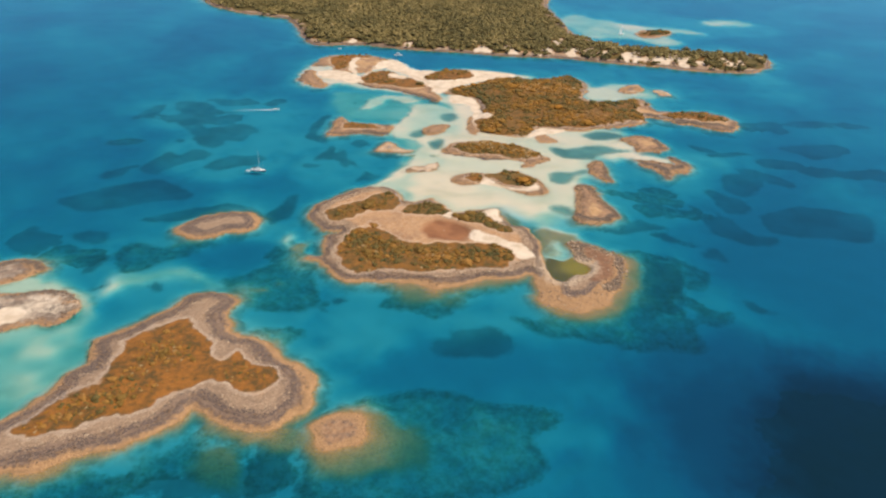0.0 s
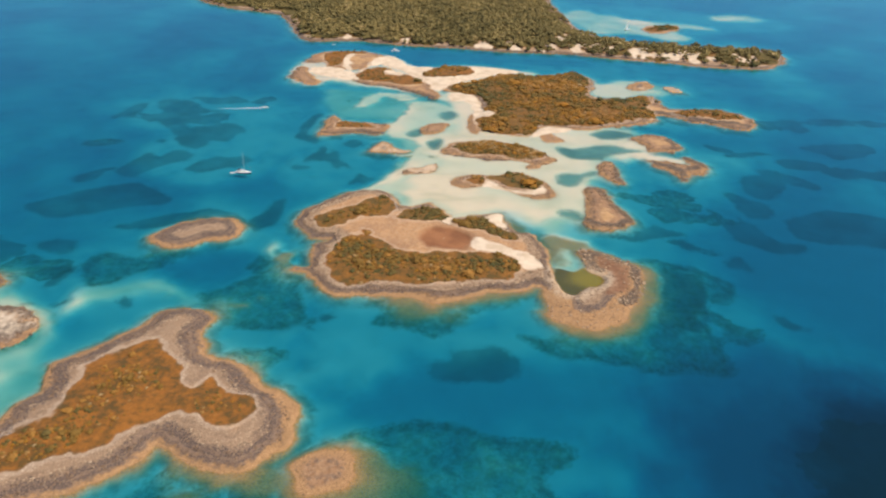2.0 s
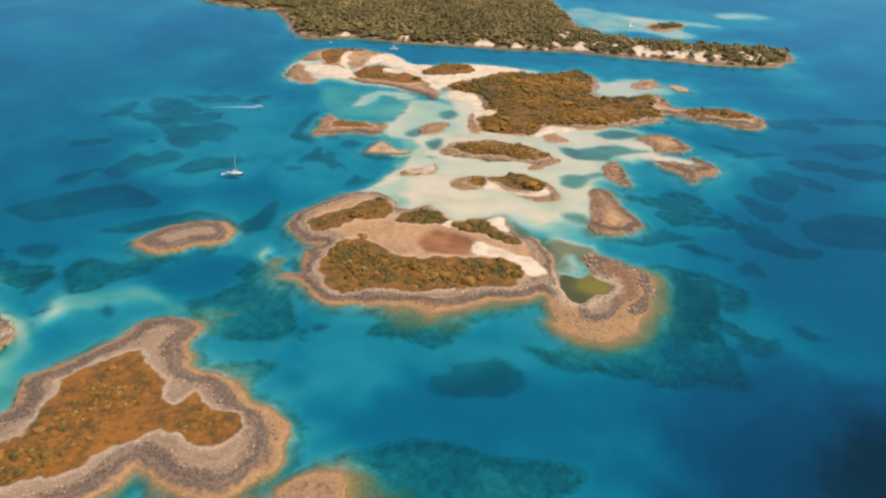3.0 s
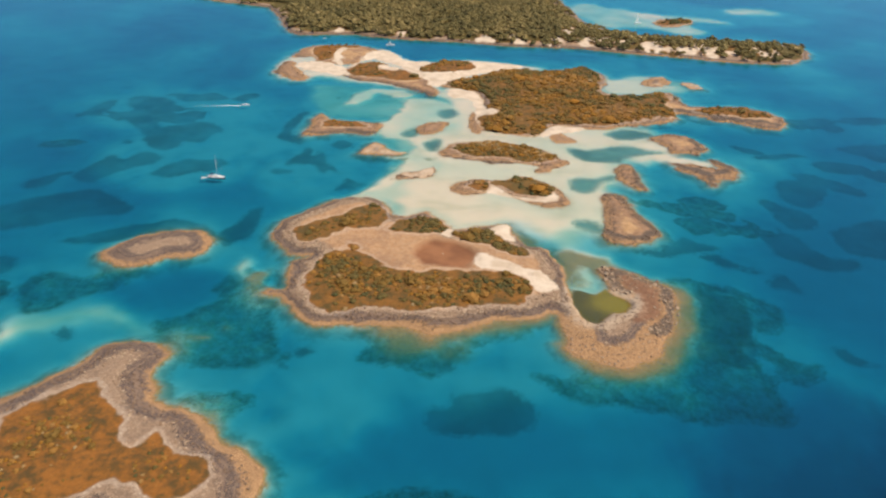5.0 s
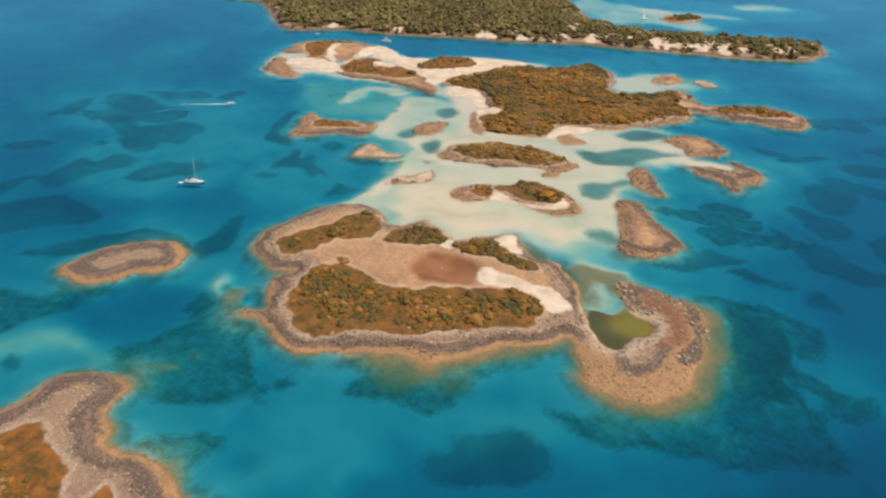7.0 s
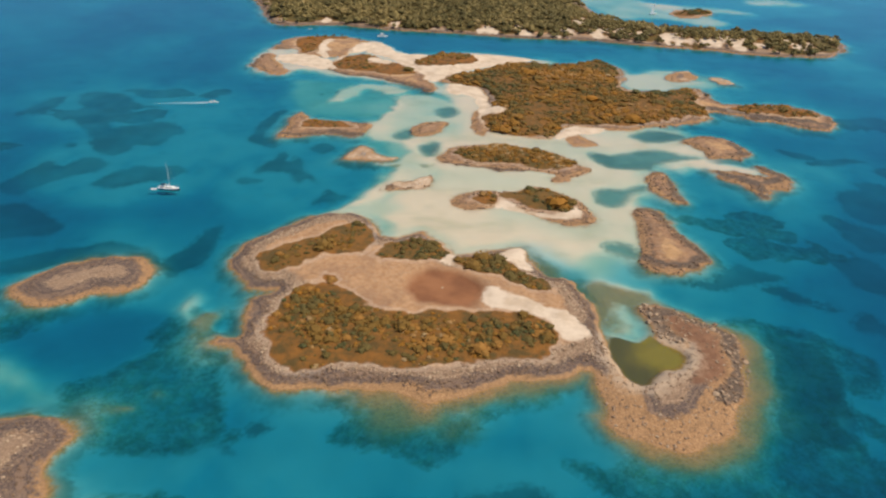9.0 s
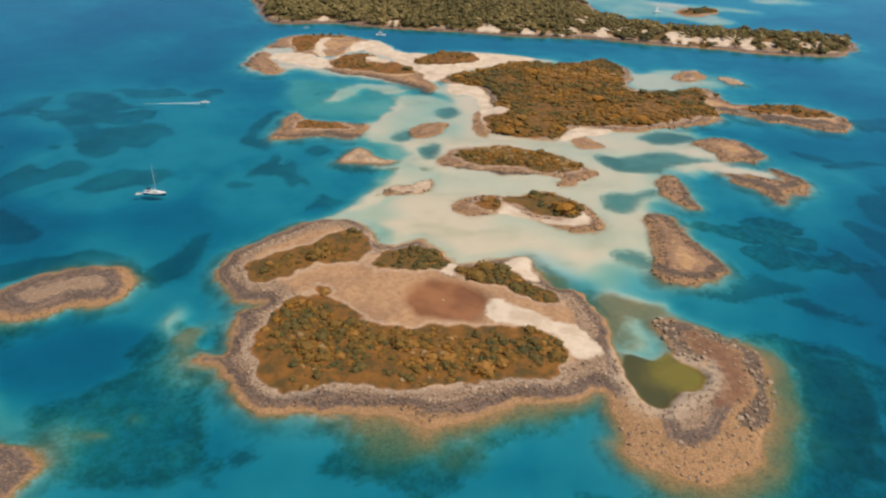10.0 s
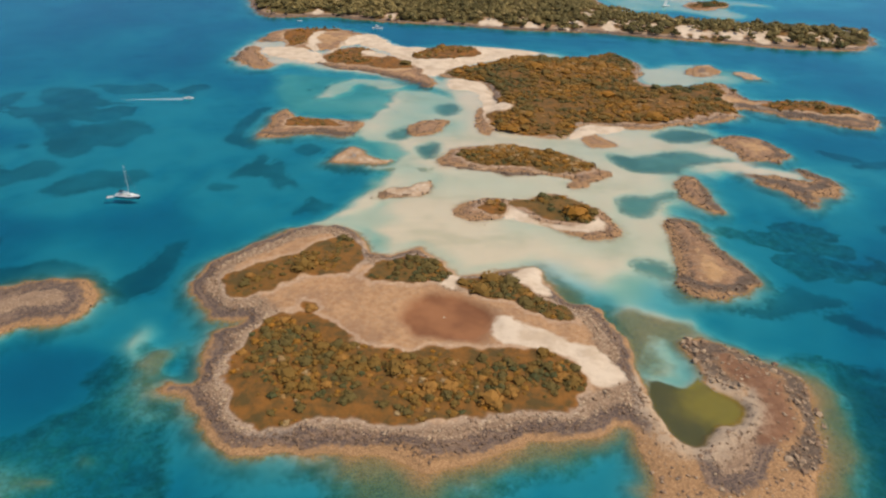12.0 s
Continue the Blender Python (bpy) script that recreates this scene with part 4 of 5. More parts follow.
    pale = n.mix(n.math("MULTIPLY", n.step(strata, 0.52, 0.66), 0.55), pale, (0.17, 0.105, 0.068))
    dark = n.mix(n.math("MULTIPLY", n.step(strata, 0.50, 0.36), 0.6), dark, (0.27, 0.17, 0.11))
    wet = n.mix(n.math("MULTIPLY", n.step(strata, 0.50, 0.64), 0.5), wet, (0.20, 0.115, 0.055))
    dry = n.mix(n.step(s, 1.2, 2.4), wet, dark)
    dry = n.mix(n.step(s, 5.6, 7.0), dry, pale)
    dry = n.mix(n.step(s, 10.5, 14.0), dry, earth)
    soil = n.mix(n.step(mid, 0.3, 0.7), (0.24, 0.125, 0.062), (0.34, 0.195, 0.105))
    inland = n.attr("soil")
    soil = n.mix(n.math("MULTIPLY", n.step(n.math("ADD", inland, n.math("MULTIPLY", wobble, 1.6)), 4.0, 9.0), n.step(wide, 0.35, 0.55)), soil, n.mix(mid, (0.40, 0.215, 0.085), (0.52, 0.32, 0.16)))
    soil = n.mix(n.math("MULTIPLY", lit, 0.7), soil, (0.50, 0.36, 0.24))
    blotch = n.math("MULTIPLY", n.step(crag, 0.47, 0.60), n.math("MULTIPLY_ADD", n.step(inland, 5.0, 0.5), 0.55, 0.30))
    dry = n.mix(n.step(n.math("ADD", inland, jag), -1.5, 2.0), dry, n.mix(blotch, soil, dark))
    dry = n.mix(n.step(n.math("ADD", n.attr("bed"), jag), -1.5, 2.0), dry, n.mix(n.step(mid, 0.3, 0.7), (0.17, 0.078, 0.040), (0.24, 0.118, 0.060)))
    ridge = n.math("ADD", n.attr("ridge"), n.math("ADD", n.math("MULTIPLY", wobble, 0.4), jag))
    dry = n.mix(n.math("MULTIPLY", n.step(ridge, -1.8, 0.2), 0.9), dry, n.mix(lit, n.mix(n.step(fine, 0.35, 0.65), (0.05, 0.038, 0.031), (0.12, 0.085, 0.062)), (0.30, 0.22, 0.16)))
    mud = n.mix(n.step(wide, 0.3, 0.7), (0.185, 0.070, 0.026), (0.30, 0.125, 0.050))
    dry = n.mix(n.step(n.math("ADD", flat, wobble), -1.5, 5.0), dry, mud)
    drifts = n.noise(0.19, 7, 0.68)
    turf = n.mix(n.step(drifts, 0.36, 0.62), (0.088, 0.048, 0.008), (0.265, 0.096, 0.010))
    turf = n.mix(n.math("MULTIPLY", n.step(fine, 0.56, 0.72), n.step(drifts, 0.52, 0.66)), turf, (0.33, 0.18, 0.05))
    turf = n.mix(n.math("MULTIPLY", n.step(mid, 0.56, 0.70), 0.5), turf, (0.065, 0.048, 0.012))
    turf = n.mix(n.attr("wood"), turf, n.mix(mid, (0.06, 0.050, 0.008), (0.13, 0.085, 0.016)))
    dry = n.mix(n.step(n.math("ADD", scrub, n.math("MULTIPLY", jag, 0.5)), -0.6, 0.9), dry, turf)
    fringe = n.math("MULTIPLY", n.step(n.math("ADD", scrub, jag), -3.0, -0.8), n.math("SUBTRACT", 1.0, n.step(scrub, -0.6, 0.4)))
    dry = n.mix(n.math("MULTIPLY", fringe, n.math("MULTIPLY_ADD", lit, 0.8, 0.22)), dry, (0.62, 0.49, 0.37))
    white = n.mix(n.step(n.noise(0.12, 6, 0.65), 0.35, 0.62), (0.52, 0.395, 0.28), (0.66, 0.53, 0.40))
    col = n.mix(n.step(shore, -0.6, 0.6), sea, dry)
    bare = n.math("SUBTRACT", 1.0, n.step(scrub, -0.6, 0.9))
    col = n.mix(n.math("MULTIPLY", bare, n.step(n.math("ADD", beach, n.math("ADD", n.math("MULTIPLY", jag, 0.6), n.math("MULTIPLY", wobble, 0.5))), -1.0, 1.3)), col, white)
    algae = n.mix(n.step(n.math("ADD", n.attr("weed"), n.math("MULTIPLY", wobble, 1.5)), -7.0, 3.0), n.mix(mid, (0.080, 0.056, 0.012), (0.12, 0.082, 0.016)), n.mix(mid, (0.22, 0.135, 0.010), (0.30, 0.185, 0.016)))
    margin = n.math("MULTIPLY", n.step(n.math("ADD", pond, n.math("ADD", jag, wobble)), -7.0, -1.5), n.math("MULTIPLY", n.step(shore, 0.3, 1.5), n.step(mid, 0.3, 0.5)))
    col = n.mix(n.math("MULTIPLY", margin, 0.7), col, (0.50, 0.375, 0.26))
    col = n.mix(n.step(n.math("ADD", pond, n.math("MULTIPLY", jag, 0.4)), 0.0, 1.6), col, algae)
    relief = n.math("ADD", n.math("MULTIPLY", fine, 0.7), n.math("MULTIPLY", grain, 0.3))
    return n.surface(col, 0.9, n.bump(relief, 0.7, 0.25))


def water_material():
    n = Nodes("sea_water")
    d = n.attr("depth")
    reds, greens, blues = (n.math("EXPONENT", n.math("MULTIPLY", d, -k)) for k in (0.64, 0.094, 0.014))
    tint = n.node("CombineColor", i0=reds, i1=greens, i2=blues).outputs[0]
    clear = n.node("BsdfTransparent", Color=tint).outputs[0]
    pos = n.node("NewGeometry").outputs["Position"]
    ripples = n.node("Mapping", Vector=pos, Scale=(0.5, 1.0, 1.0)).outputs[0]
    waves = n.math("ADD", n.noise(0.8, 5, 0.6, ripples), n.noise(0.06, 3, 0.5, ripples))
    bump = n.bump(waves, 0.25, 0.25)
    body = n.node("BsdfDiffuse", Color=n.mix(n.step(d, 4.5, 12.5), (0.006, 0.052, 0.088), (0.004, 0.020, 0.027))).outputs[0]
    murk = n.math("SUBTRACT", 1.0, n.math("EXPONENT", n.math("MULTIPLY", d, -0.12)))
    inner = n.node("MixShader", i0=murk, i1=clear, i2=body).outputs[0]
    shine = n.node("BsdfGlossy", Color=(0.40, 0.79, 1, 1), Roughness=0.16, Normal=bump).outputs[0]
    fres = n.node("Fresnel", IOR=1.33, Normal=bump).outputs[0]
    whole = n.node("MixShader", i0=fres, i1=inner, i2=shine).outputs[0]
    n.tree.links.new(whole, n.out.inputs["Surface"])
    return n.mat


def leaf_material(name, low, high, glint):
    """Foliage whose tone differs from plant to plant (tone) and from leaf to leaf."""
    n = Nodes(name)
    geo = n.node("NewGeometry")
    col = n.ramp(n.attr("tone"), [(0.0, low), (0.35, tuple(0.62 * a + 0.38 * b for a, b in zip(low, high))), (0.7, high), (1.0, glint)])
    col = n.mix(n.math("MULTIPLY", geo.outputs["Random Per Island"], 0.33), col, low)
    return n.surface(col, 0.75, Specular_IOR_Level=0.15)


def rock_material():
    n = Nodes("shore_stone")
    geo = n.node("NewGeometry")
    rnd = geo.outputs["Random Per Island"]
    col = n.ramp(n.math("ADD", n.math("MULTIPLY", rnd, 0.5), n.math("MULTIPLY", n.attr("tone"), 0.5)),
                 [(0.1, (0.105, 0.060, 0.035)), (0.5, (0.255, 0.150, 0.085)), (0.85, (0.50, 0.36, 0.23))])
    col = n.mix(n.math("MULTIPLY", n.noise(3.0), 0.5), col, (0.20, 0.14, 0.10))
    return n.surface(col, 0.9, n.bump(n.noise(6.0), 0.5, 0.08))


GROUND, WATER, ROCK = ground_material(), water_material(), rock_material()
SCRUB_LEAF = leaf_material("scrub_leaves", (0.078, 0.076, 0.028), (0.330, 0.138, 0.016), (0.38, 0.255, 0.125))
# olive tones lightened and greyed: the haze over the far wood is in the colour
TREE_LEAF = leaf_material("hazy_olive_leaves", (0.108, 0.090, 0.034), (0.325, 0.238, 0.088), (0.47, 0.34, 0.16))


# ---- meshes from arrays ----
def mesh_from(name, verts, faces, material, attrs=(), smooth_faces=False):
    """A mesh of triangles or of quads."""
    me = bpy.data.meshes.new(name)
    k = faces.shape[1]
    me.vertices.add(len(verts)), me.loops.add(faces.size), me.polygons.add(len(faces))
    me.vertices.foreach_set("co", np.ascontiguousarray(verts, np.float32).ravel())
    me.loops.foreach_set("vertex_index", faces.astype(np.int32).ravel())
    me.polygons.foreach_set("loop_start", np.arange(0, faces.size, k, dtype=np.int32))
    me.polygons.foreach_set("loop_total", np.full(len(faces), k, np.int32))
    me.polygons.foreach_set("use_smooth", np.full(len(faces), smooth_faces))
    for key, values in dict(attrs).items():
        me.attributes.new(key, "FLOAT", "POINT").data.foreach_set("value", np.ascontiguousarray(values, np.float32).ravel())
    me.materials.append(material)
    me.update(calc_edges=True)
    return me


def grid_faces(rows, cols):
    i = np.arange(rows * cols).reshape(rows, cols)
    return np.stack([i[:-1, :-1], i[:-1, 1:], i[1:, 1:], i[1:, :-1]], -1).reshape(-1, 4)


def spaced(first, last, step, far, growth=1.25):
    """Even steps from first to last, then ever wider ones out to -far and far."""
    mid = list(np.arange(first, last + step / 2, step))
    up, down, s = [mid[-1]], [mid[0]], step
    while up[-1] < far or down[-1] > -far:
        s = min(s * growth, 400)
        up.append(up[-1] + s), down.append(down[-1] - s)
    return np.array(down[:0:-1] + mid + up[1:])


COVER = ("weed", "bed", "ridge", "shore", "scrub", "beach", "shoal", "pond", "flat", "reef", "grass", "band", "shelf", "soil", "wood")
STEP = 1.3
gx = spaced(-265, 335, STEP, 4400, 1.08)
gy = spaced(135, 805, STEP, 4400, 1.06)
X, Y = np.meshgrid(gx, gy)
F = terrain(X.ravel(), Y.ravel())
floor_z = F["z"] - 1.6 * smooth(-2.0, 3.0, F["shore"])
ground = new("ground", mesh_from("ground", np.stack([X.ravel(), Y.ravel(), floor_z], 1), grid_faces(len(gy), len(gx)), GROUND, {k: F[k] for k in COVER}, True))
tagged(ground, "pale sandy sea floor with dark seagrass meadows and reef stone", "sea floor", kind="structure")
sea_depth = np.maximum(-F["z"], 0)
water = new("water", mesh_from("water", np.stack([X.ravel(), Y.ravel(), np.zeros(X.size)], 1), grid_faces(len(gy), len(gx)), WATER, {"depth": sea_depth}, True))
tagged(water, "clear turquoise to deep blue sea with faint ripples", "sea", kind="structure")


# ---- islands ----
ISLAND_INFO = {
    "A": ("island", "low rocky island with scrub, brown salt flat and stony rim"),
    "E": ("islet", "stony islet ringed by rubble beside a green lagoon pool"),
    "B": ("island", "low island of orange-brown turf with a pale stone rim"),
    "L": ("islet", "bare elongated islet of tan and brown stone"),
    "R1": ("rock_shelf", "flat tan rock shelf barely above the water"),
    "H": ("island", "large wooded island with a thin pale shoreline"),
    "G": ("island", "broad sandy island covered in brown-green scrub"),
    "M1": ("islet", "small scrub-topped islet on pale sand flats"),
    "M2": ("islet", "small islet with scrub and a white sand edge"),
    "N1": ("islet", "bare orange-brown islet with a dark stone margin"),
    "N2": ("islet", "tiny bare islet of dark brown stone"),
    "N3": ("islet", "bare brown islet of rough stone beside sand flats"),
    "N4": ("islet", "forked low ridge of brown stone at the lagoon edge"),
    "Q": ("islet", "narrow tan islet with a strip of rust-brown turf"),
    "F1": ("islet", "brown headland of turf and stone at the sand bar"),
    "F2": ("islet", "small dark-edged stone islet beside the sand bar"),
    "F3": ("islet", "long low ridge of brown stone and turf on sand"),
    "F4": ("islet", "scrub-covered hummock on the white sand bar"),
    "W1": ("islet", "pale sandy islet with scattered rust-brown stone"),
    "W2": ("islet", "low tan islet of sand and broken stone"),
    "H2": ("islet", "distant dark islet with a few low bushes"),
}
islands, island_objects = {}, {}
for key, pts in COAST.items():
    p = np.array(pts)
    size = max(np.ptp(p[:, 0]), np.ptp(p[:, 1]))
    step = 5.0 if key == "H" else 0.8 if p[:, 1].mean() < 420 else 1.3
    xs, ys = np.arange(p[:, 0].min() - 5, p[:, 0].max() + 5, step), np.arange(p[:, 1].min() - 5, p[:, 1].max() + 5, step)
    ix, iy = (a.ravel() for a in np.meshgrid(xs, ys))
    f = terrain(ix, iy)
    own = inside_by(ix + coast_warp(ix, iy)[0], iy + coast_warp(ix, iy)[1], pts)
    islands[key] = (ix, iy, f, own)
    faces = grid_faces(len(ys), len(xs))
    keep = (own[faces] > -1.8).any(1)
    if key == "E":                      # the two joined islands share no ground
        other = inside_by(ix + coast_warp(ix, iy)[0], iy + coast_warp(ix, iy)[1], COAST["A"])
        keep &= ~(other[faces] > -1.8).all(1)
    faces = faces[keep]
    used, faces = np.unique(faces, return_inverse=True)
    faces = faces.reshape(-1, 4)
    v = np.stack([ix, iy, f["z"]], 1)[used]
    name, label = ISLAND_INFO.get(key, ("islet", "tiny bare islet of tan and grey stone"))
    ob = new(name, mesh_from(name, v, faces, GROUND, {k: f[k][used] for k in COVER}, True))
    island_objects[key] = tagged(ob, label, "island", "islands of the archipelago")



# ---- plants ----
def icosahedron():
    p = (1 + 5 ** 0.5) / 2
    v = np.array([(-1, p, 0), (1, p, 0), (-1, -p, 0), (1, -p, 0), (0, -1, p), (0, 1, p), (0, -1, -p), (0, 1, -p), (p, 0, -1), (p, 0, 1), (-p, 0, -1), (-p, 0, 1)], float)
    f = np.array([(0, 11, 5), (0, 5, 1), (0, 1, 7), (0, 7, 10), (0, 10, 11), (1, 5, 9), (5, 11, 4), (11, 10, 2), (10, 7, 6), (7, 1, 8),
                  (3, 9, 4), (3, 4, 2), (3, 2, 6), (3, 6, 8), (3, 8, 9), (4, 9, 5), (2, 4, 11), (6, 2, 10), (8, 6, 7), (9, 8, 1)])
    return v / np.linalg.norm(v[0]), f


ICO_V, ICO_F = icosahedron()


def lump(rng, rx, ry, rz, rough=0.25):
    """A knobbly closed lump."""
    return ICO_V * (1 + rng.uniform(-rough, rough, (12, 1))) * (rx, ry, rz), ICO_F


def joined(pieces):
    vs, fs, at = [], [], 0
    for v, f in pieces:
        vs.append(v), fs.append(f + at)
        at += len(v)
    return np.concatenate(vs), np.concatenate(fs)


def tufts(rng, count, centre, radii, size):
    """Small tilted leaf sprays spread over the upper side of a rounded mass."""
    u = rng.normal(size=(count, 3))
    u[:, 2] = abs(u[:, 2]) * 1.1 - 0.25
    u /= np.linalg.norm(u, axis=1)[:, None]
    at = centre + u * radii * rng.uniform(0.82, 1.12, (count, 1))
    n = u + rng.normal(scale=0.55, size=(count, 3))
    n /= np.linalg.norm(n, axis=1)[:, None]
    a = np.cross(n, rng.normal(size=(count, 3)))
    a /= np.linalg.norm(a, axis=1)[:, None]
    b = np.cross(n, a)
    s = size * rng.uniform(0.6, 1.4, (count, 1))
    v = np.stack([at - a * s, at - b * s * 0.55, at + a * s, at + b * s * 0.55], 1).reshape(-1, 3)
    k = np.arange(count)[:, None] * 4
    return v, np.concatenate([k + (0, 1, 2), k + (0, 2, 3)])


def shrub_shape(rng, leaves=64, lobes=4):
    """A shrub one metre in radius, made of uneven lobes set with leaf sprays."""
    pieces = []
    for k in range(lobes):
        a, r = rng.uniform(0, 2 * math.pi), 0.0 if k == 0 else rng.uniform(0.35, 0.65)
        rad = rng.uniform(0.55, 0.75) if k == 0 else rng.uniform(0.32, 0.5)
        tall = rad * rng.uniform(0.7, 1.0)
        c = np.array((r * math.cos(a), r * math.sin(a), tall * 0.55))
        v, f = lump(rng, rad, rad, tall, 0.18)
        pieces.append((v * 0.9 + c, f))
        pieces.append(tufts(rng, leaves // lobes, c, (rad, rad, tall), 0.17))
    return joined(pieces)


rng = np.random.default_rng(7)
SHRUBS = [shrub_shape(rng) for _ in range(7)]
FAR_SHRUBS = [shrub_shape(rng, 24, 3) for _ in range(6)]
CROWNS = [shrub_shape(rng, 28, 4) for _ in range(8)]


def planted(name, shapes, places, material, label, category):
    """One object of many plants; places: rows of x, y, z, radius, height factor, tone."""
    if not len(places):
        return None
    vs, fs, tones, at = [], [], [], 0
    for k, (x, y, z, r, h, tone) in enumerate(places):
        v, f = shapes[k % len(shapes)]
        a = (k * 2.399) % (2 * math.pi)
        c, s = math.cos(a), math.sin(a)
        w = np.stack([(v[:, 0] * c - v[:, 1] * s) * r + x, (v[:, 0] * s + v[:, 1] * c) * r + y, v[:, 2] * r * h + z], 1)
        vs.append(w), fs.append(f + at), tones.append(np.full(len(v), tone))
        at += len(v)
    ob = new(name, mesh_from(name, np.concatenate(vs), np.concatenate(fs), material, {"tone": np.concatenate(tones)}))
    return tagged(ob, label, category, kind="stuff")


def scattered(points, spacing, seed):
    """Uneven places inside a closed curve."""
    p = np.array(points)
    r = np.random.default_rng(seed)
    xs, ys = np.arange(p[:, 0].min(), p[:, 0].max(), spacing), np.arange(p[:, 1].min(), p[:, 1].max(), spacing)
    x, y = (a.ravel() for a in np.meshgrid(xs, ys))
    return x + r.uniform(-0.85, 0.85, x.size) * spacing, y + r.uniform(-0.85, 0.85, x.size) * spacing, r


SCRUB_KINDS = {   # spacing, radius, share of ground covered, base tone
    "A1": (1.6, 1.0, 0.85, 0.36), "A2": (1.8, 1.3, 0.85, 0.32), "A3": (1.8, 1.3, 0.85, 0.30), "A4": (1.75, 1.25, 0.92, 0.48), "A5": (1.5, 1.0, 1.0, 0.36), "H2": (3.0, 2.0, 0.8, 0.1),
    "B1": (1.6, 0.8, 0.5, 0.46), "M1": (2.0, 1.4, 0.92, 0.3), "M2a": (2.0, 1.1, 0.6, 0.5), "M2b": (2.0, 1.4, 0.92, 0.3), "Q": (2.2, 1.0, 0.15, 0.6),
    "F1": (2.4, 1.2, 0.3, 0.55), "F3": (2.4, 1.2, 0.3, 0.55), "F4": (2.4, 1.4, 0.65, 0.4), "G": (2.4, 1.95, 1.0, 0.40), "G4": (2.4, 1.5, 0.6, 0.5)}
single_shrubs = []
for n, (key, pts) in enumerate(SCRUB.items()):
    spacing, radius, share, tone = SCRUB_KINDS[key]
    x, y, r = scattered(pts, spacing, 100 + n)
    f = terrain(x, y)
    patchy = fbm(x, y, 17, 200 + n, 3)
    own = inside_by(x, y, pts)
    if key in ("A1", "A4", "B1"):        # turf shows along the stony rim
        patchy = patchy - 0.9 * (1 - smooth(1.5, 8.0, own + 3 * fbm(x, y, 11, 350, 2)))
    ok = (own > 0.6) & (f["scrub"] > 0.4) & ((f["beach"] < 0) | (key[0] == "F")) & (r.uniform(size=x.size) < share + 0.95 * patchy)
    size = radius * np.exp(r.normal(0, 0.42, x.size)) * (1 + 0.15 * patchy)
    hue = np.clip(tone + 0.2 * fbm(x, y, 9, 300 + n, 3) + 0.28 * fbm(x, y, 28, 330 + n, 2) + r.normal(0, 0.14 if key == "G" else 0.22, x.size), 0, 1)
    rows = np.stack([x, y, f["z"] - 0.1, size, r.uniform(0.38, 0.66, x.size), hue], 1)[ok]
    if key in ("A1", "A2", "A3", "A4", "B1"):   # the largest stand alone
        order = np.argsort(-rows[:, 3])
        count = {"A1": 30, "A2": 16, "A3": 22, "A4": 90, "B1": 70}[key]
        single_shrubs += [(key, row) for row in rows[order[:count]]]
        rows = rows[order[count:]]
    far = key[0] in "FGQ"
    planted("scrub", FAR_SHRUBS if far else SHRUBS, rows, SCRUB_LEAF, "dense low scrub of olive-green and rust-brown bushes", "scrub")

shrub_meshes = []
for k, (v, f) in enumerate(SHRUBS):
    for tone in (0.2, 0.42, 0.75):
        shrub_meshes.append((tone, mesh_from("shrub", v, f, SCRUB_LEAF, {"tone": np.full(len(v), tone)})))
SHRUB_LABELS = {0.2: "dark olive-green rounded shrub among low scrub", 0.42: "rust-brown bushy shrub among low scrub", 0.75: "dry straw-coloured shrub among low scrub"}
for k, (key, (x, y, z, r, h, tone)) in enumerate(single_shrubs):
    choices = [m for m in shrub_meshes if abs(m[0] - tone) == min(abs(q[0] - tone) for q in shrub_meshes)]
    level, me = choices[k % len(choices)]
    ob = new("shrub", me)
    ob.matrix_world = Matrix.LocRotScale((x, y, z), Euler((0, 0, k * 2.4)), (r * 1.1, r * 1.1, r * h * 1.15))
    tagged(ob, SHRUB_LABELS[level], "shrub", "shrubs on the " + ("front island" if key == "B1" else "middle island"))

# the wood of the large island
x, y, r = scattered(COAST["H"], 4.3, 500)
f = terrain(x, y)
patchy, clear = fbm(x, y, 40, 510, 3), fbm(x, y, 13, 520, 2)
near_shore = 1 - smooth(9, 34, f["shore"])
ok = ((f["beach"] < 0) | (r.uniform(size=x.size) < 0.3)) & (inside_by(x, y, COAST["H"]) > 4.5) & (clear > -1.0 + (0.85 + 0.5 * smooth(0, 80, x)) * near_shore) & (abs(x) < 900) & (y < 1750)
rows = np.stack([x, y, f["z"] + 1.6, 3.0 * np.exp(r.normal(0, 0.2, x.size)), r.uniform(0.8, 1.2, x.size), np.clip(0.36 + 0.22 * patchy + r.normal(0, 0.16, x.size), 0, 1)], 1)[ok]
planted("woodland", CROWNS, rows, TREE_LEAF, "dense olive-green wood of low broadleaf trees", "woodland")


BARK = Nodes("bark")
BARK = BARK.surface(BARK.mix(BARK.noise(5.0), (0.10, 0.075, 0.05), (0.22, 0.17, 0.12)), 0.9)


def tapered(v_from, v_to, r_from, r_to, sides=6):
    """A tapered round limb between two points."""
    a, b = np.array(v_from, float), np.array(v_to, float)
    way = (b - a) / np.linalg.norm(b - a)
    u = np.cross(way, (0.3, 0.9, 0.2))
    u /= np.linalg.norm(u)
    w = np.cross(way, u)
    t = np.arange(sides) * 2 * math.pi / sides
    ring = np.cos(t)[:, None] * u + np.sin(t)[:, None] * w
    v = np.concatenate([a + ring * r_from, b + ring * r_to, [a], [b]])
    f = []
    for i in range(sides):
        j = (i + 1) % sides
        f += [(i, j, sides + j), (i, sides + j, sides + i), (j, i, 2 * sides), (sides + i, sides + j, 2 * sides + 1)]
    return v, np.array(f)


